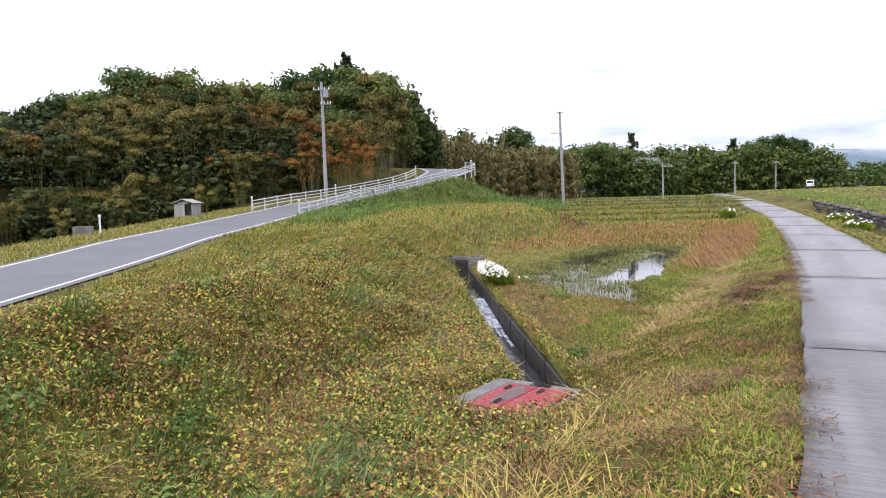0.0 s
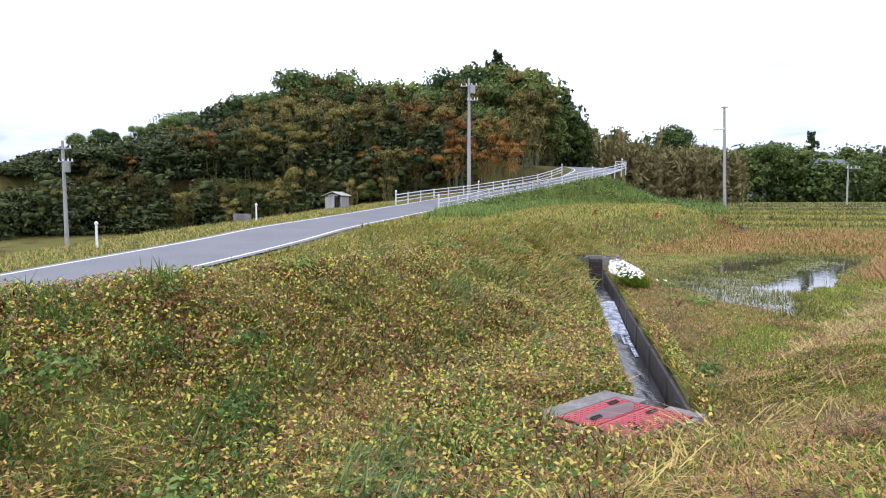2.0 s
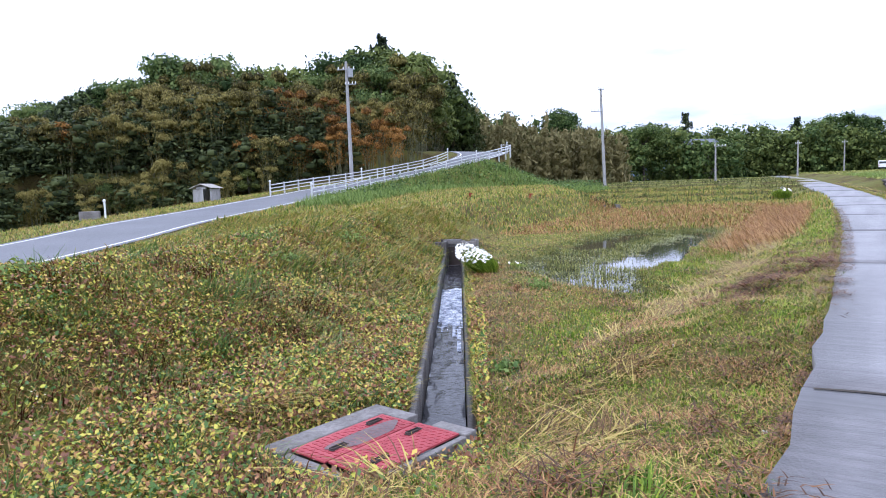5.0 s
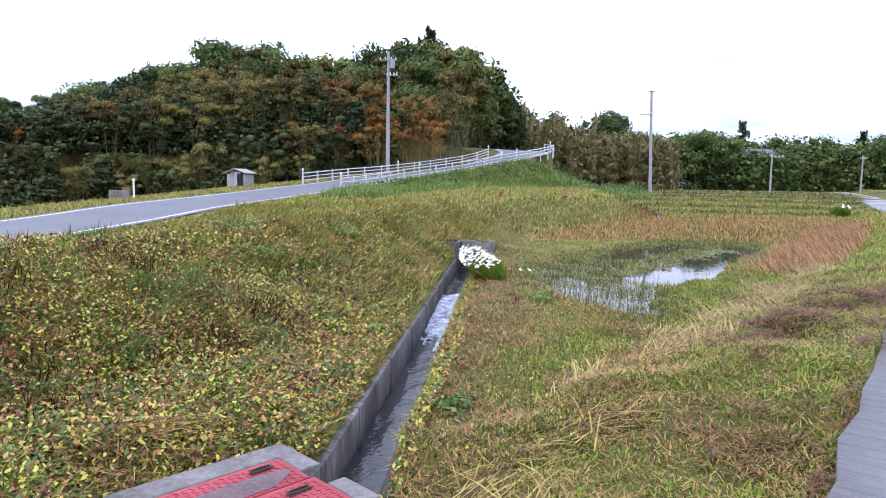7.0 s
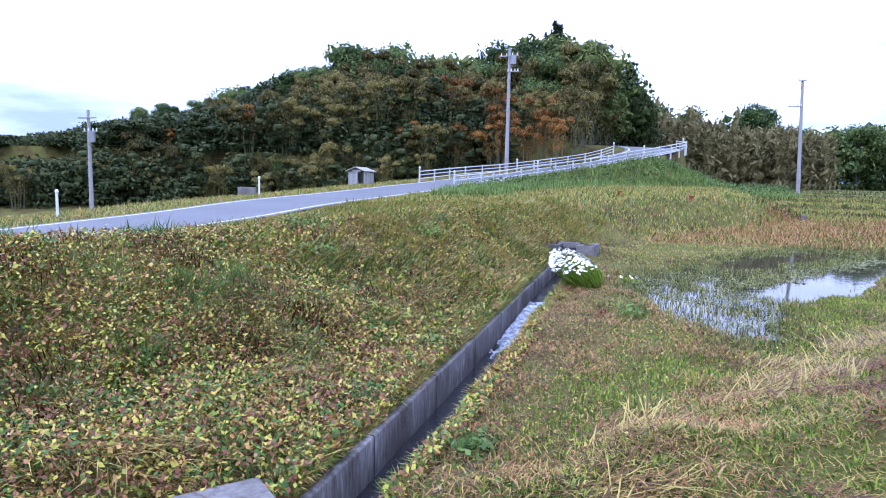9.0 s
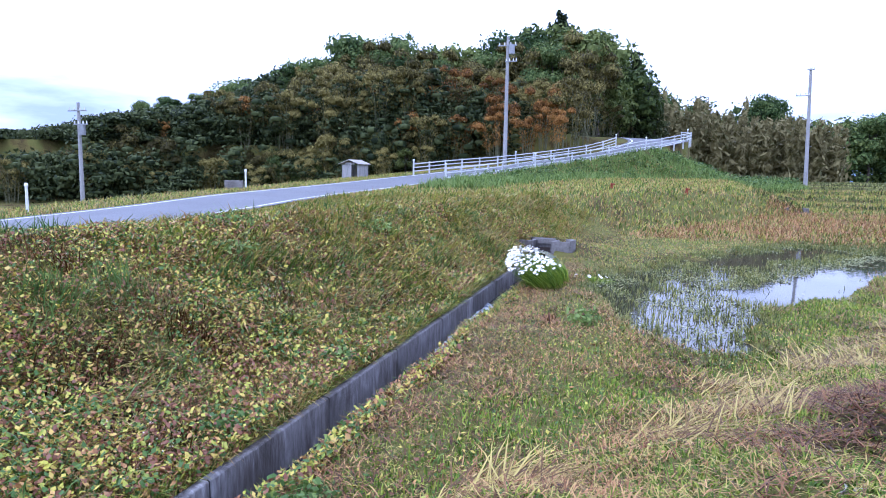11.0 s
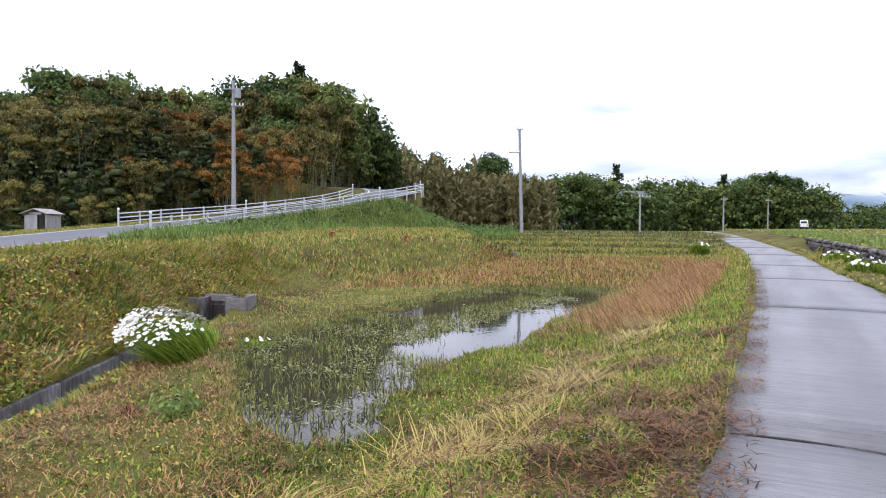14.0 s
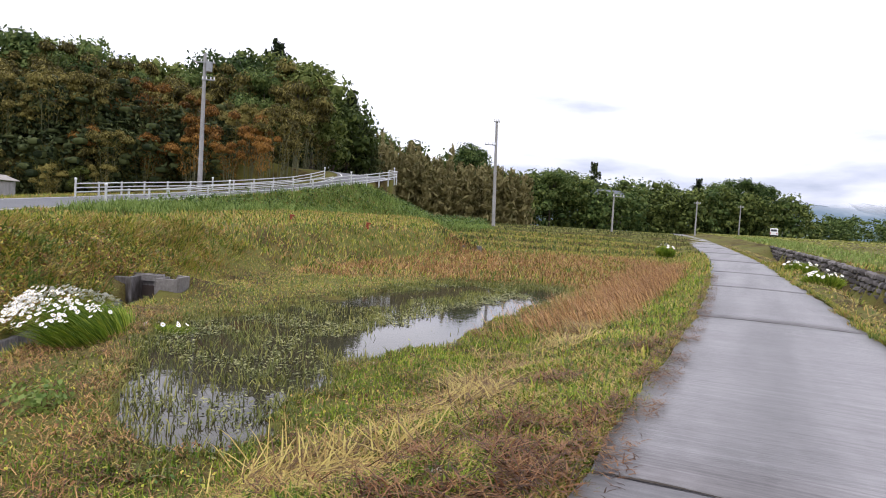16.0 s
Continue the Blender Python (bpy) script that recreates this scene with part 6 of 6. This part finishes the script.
# ---- white van far along the lane ----
def van(x, y, turn):
    z = float(ground(np.array([x]), np.array([y]))[0])
    t = thing("van", (x, y, z), "small boxy white van far down the lane", "van", rz=turn)
    white, glass, tyre, red = plain("van_white", (0.78, 0.78, 0.78), 0.35, vary=0.05), plain("van_glass", (0.03, 0.035, 0.04), 0.1), plain("tyre_rubber", (0.02, 0.02, 0.02), 0.9), plain("lamp_red", (0.4, 0.02, 0.02), 0.4)
    body = bmesh.new()
    prof = [(-1.65, 0.28), (1.62, 0.28), (1.68, 0.95), (1.25, 1.78), (-1.45, 1.86), (-1.66, 1.2)]
    a = [body.verts.new((-0.72, p, q)) for p, q in prof]
    b = [body.verts.new((0.72, p, q)) for p, q in prof]
    body.faces.new(a)
    body.faces.new(b[::-1])
    for i in range(6):
        body.faces.new((a[i], a[(i + 1) % 6], b[(i + 1) % 6], b[i]))
    bmesh.ops.recalc_face_normals(body, faces=body.faces)
    bmesh.ops.bevel(body, geom=body.edges[:], offset=0.07, segments=2, affect="EDGES")
    part("body", body, white, t)
    part("rear_window", box(1.15, 0.03, 0.46, (0, -1.60, 1.42), 0.01, rx=-10), glass, t)
    part("windscreen", box(1.2, 0.03, 0.6, (0, 1.50, 1.38), 0.01, rx=28), glass, t)
    for s in (-1, 1):
        part("side_window", box(0.03, 1.9, 0.45, (s * 0.725, -0.1, 1.42), 0.01), glass, t)
        part("tail_lamp", box(0.14, 0.04, 0.28, (s * 0.60, -1.66, 0.85), 0.01), red, t)
        for yy in (-1.05, 1.1):
            part("wheel", rod((s * 0.60, yy, 0.28), (s * 0.73, yy, 0.28), 0.28, 0.28, 16), tyre, t)
    part("bumper", box(1.4, 0.10, 0.2, (0, -1.70, 0.40), 0.03), tyre, t)


van(84, 137, -34)

# ---- house roof among the far trees ----
hz = float(ground(np.array([48.5]), np.array([141]))[0])
house = thing("house", (48.5, 141, hz), "distant house with a blue-grey tiled roof among trees", "house", rz=10)
part("wall", box(6.5, 5, 6.9, (0, 0, 3.45), 0.02), plain("house_wall", (0.16, 0.15, 0.14), 0.8), house)
for s in (-1, 1):
    part("roof", box(7.6, 3.6, 0.2, (0, s * 1.55, 7.7), 0.03, rx=-s * 27), plain("roof_tile", (0.10, 0.115, 0.14), 0.5), house)
for wxp in (-2, 0, 2):
    part("window", box(1.1, 0.08, 0.9, (wxp, -2.52, 5.6), 0.01), plain("house_glass", (0.12, 0.13, 0.14), 0.2), house)

# ---- litter on the ground ----
pipe_a, pipe_b = Vector((3.12, 12.0, -0.965)), Vector((2.95, 10.9, -0.955))
tagged(part("drain_pipe", rod(pipe_a, pipe_b, 0.045, 0.045, 12), plain("weathered_plastic", (0.16, 0.17, 0.12), 0.7)), "weathered grey pipe lying in the grass", "pipe")


def root_tuft(name, x, y, size, n, seed, label, mat):
    z = float(ground(np.array([x]), np.array([y]))[0])
    r = np.random.default_rng(seed)
    chunks = []
    a, q = r.uniform(0, 6.28, n), r.random(n)
    P, T = [], []
    for k in range(n):
        d = np.array([math.cos(a[k]), math.sin(a[k]), 0]) * size * (0.4 + 0.6 * q[k])
        side_v = np.array([-math.sin(a[k]), math.cos(a[k]), 0]) * 0.005
        P += [side_v * 1.0 - [0, 0, 0.03], -side_v - [0, 0, 0.03], d * 0.45 + [0, 0, size * 0.36 * (1 - 0.8 * q[k])] + side_v, d * 0.45 + [0, 0, size * 0.36 * (1 - 0.8 * q[k])] - side_v, d + [0, 0, 0.01]]
        T += [(5 * k, 5 * k + 1, 5 * k + 3), (5 * k, 5 * k + 3, 5 * k + 2), (5 * k + 2, 5 * k + 3, 5 * k + 4)]
    ob = new(name, mesh_of(name, np.array(P), np.array(T), mat))
    ob.location = (x, y, z)
    return tagged(ob, label, "plant")


root_tuft("dead_tuft", 3.2, 15.35, 0.26, 60, 1, "dead brown grass stump in the marsh", M_mulch)
root_tuft("dead_tuft", 2.85, 14.9, 0.40, 60, 2, "uprooted dry brown plant lying on mown grass", M_mulch)
M_pale = foliage("pale_wilted_leaf", ((0.20, 0.22, 0.15), (0.32, 0.34, 0.25), (0.46, 0.47, 0.38)), tr=0.1, objrand=0.0)
for k, (x, y, s) in enumerate(((7.35, 12.2, 0.17), (6.69, 12.05, 0.13), (6.9, 12.85, 0.10), (-0.53, 15.8, 0.13), (4.0, 8.6, 0.20), (5.6, 9.6, 0.17), (5.1, 9.1, 0.15), (3.6, 7.2, 0.16),
                               (3.9, 6.3, 0.14), (2.4, 8.6, 0.16), (8.8, 15.2, 0.12), (-2.4, 4.6, 0.22), (-1.7, 7.7, 0.16), (0.3, 9.9, 0.14))):
    root_tuft("wilted_leaf", x, y, s * 0.6, 7, 40 + k, "pale wilted leaf rosette lying on the cut grass", M_pale)
# leafy green plants that escaped the mower
for k, (x, y, q) in enumerate(((-2.4, 6.0, 0.30), (-3.6, 5.2, 0.36), (-2.9, 7.2, 0.28), (-1.4, 13.6, 0.36), (-0.6, 9.0, 0.2), (-3.4, 9.6, 0.28), (0.95, 12.4, 0.2), (1.0, 10.4, 0.2), (3.3, 14.9, 0.28), (-1.0, 17.5, 0.4),
                               (-2.2, 14.6, 0.4), (-1.9, 4.4, 0.3), (2.4, 9.4, 0.2))):
    nr = np.random.default_rng(200 + k)
    V, F = leaf_cards(nr, (0, 0, q * 0.35), (q, q * 1.3, q * 0.5), 230, 0.06, 1.0, 0.2, 0.2)
    ob = new("leafy_weed", mesh_of("leafy_weed", V, F, M_lush))
    ob.location = (x, y, float(ground(np.array([x]), np.array([y]))[0]))
    tagged(ob, "low lush green leafy weed on the bank", "plant", "leafy weeds", "stuff")

# weed mats floating on the pond, and one long raft of them across the open pool
def mat_strip(x, y):
    t = np.clip(((x - 5.2) * 4.5 + (y - 19.6) * 7.0) / (4.5 ** 2 + 7.0 ** 2), 0, 1)
    d = np.hypot(x - 5.2 - 4.5 * t, y - 19.6 - 7.0 * t)
    return 0.9 * smoothstep(0.55, 0.2, d + 0.25 * lumps(x, y, 1.3))


x, y, r = scatter(240000, 2, 13, 13, 40, 121, lambda x, y: (pools(x, y) > -0.3) * np.maximum(mat_strip(x, y), (1 - 0.99 * clear_water(x, y)) * np.where(y > 24.5, 0.9, np.where((x < 5.0) & (y > 16.4), 0.8, 0.25)) * patch(x, y, 1.9, 4, -0.3, 0.3)))
n = len(x)
s = 0.017 * (0.5 + r.random(n)) * np.where(y > 24, 1.5, 1.0)
a = r.uniform(0, 6.28, n)
zz = np.maximum(ground(x, y), WATER_Z) + 0.004 + 0.03 * r.random(n)
c = np.stack([x, y, zz], 1)
d, e = np.stack([np.cos(a), np.sin(a), 0.22 * r.normal(size=n)], 1), np.stack([-np.sin(a), np.cos(a), 0.3 * r.normal(size=n)], 1)
P = np.stack([c - d * s[:, None] * 1.7, c + e * s[:, None] * 0.6, c + d * s[:, None] * 1.7, c - e * s[:, None] * 0.6], 1).reshape(-1, 3)
M_mat = foliage("water_weed", ((0.09, 0.11, 0.030), (0.18, 0.20, 0.060), (0.30, 0.31, 0.13)), island=0.8, objrand=0.0, tr=0.1)
tagged(new("water_weed", mesh_of("water_weed", P, np.arange(4 * n).reshape(n, 4), M_mat)), "floating green-grey weed mats on the pond", "weeds", kind="stuff")
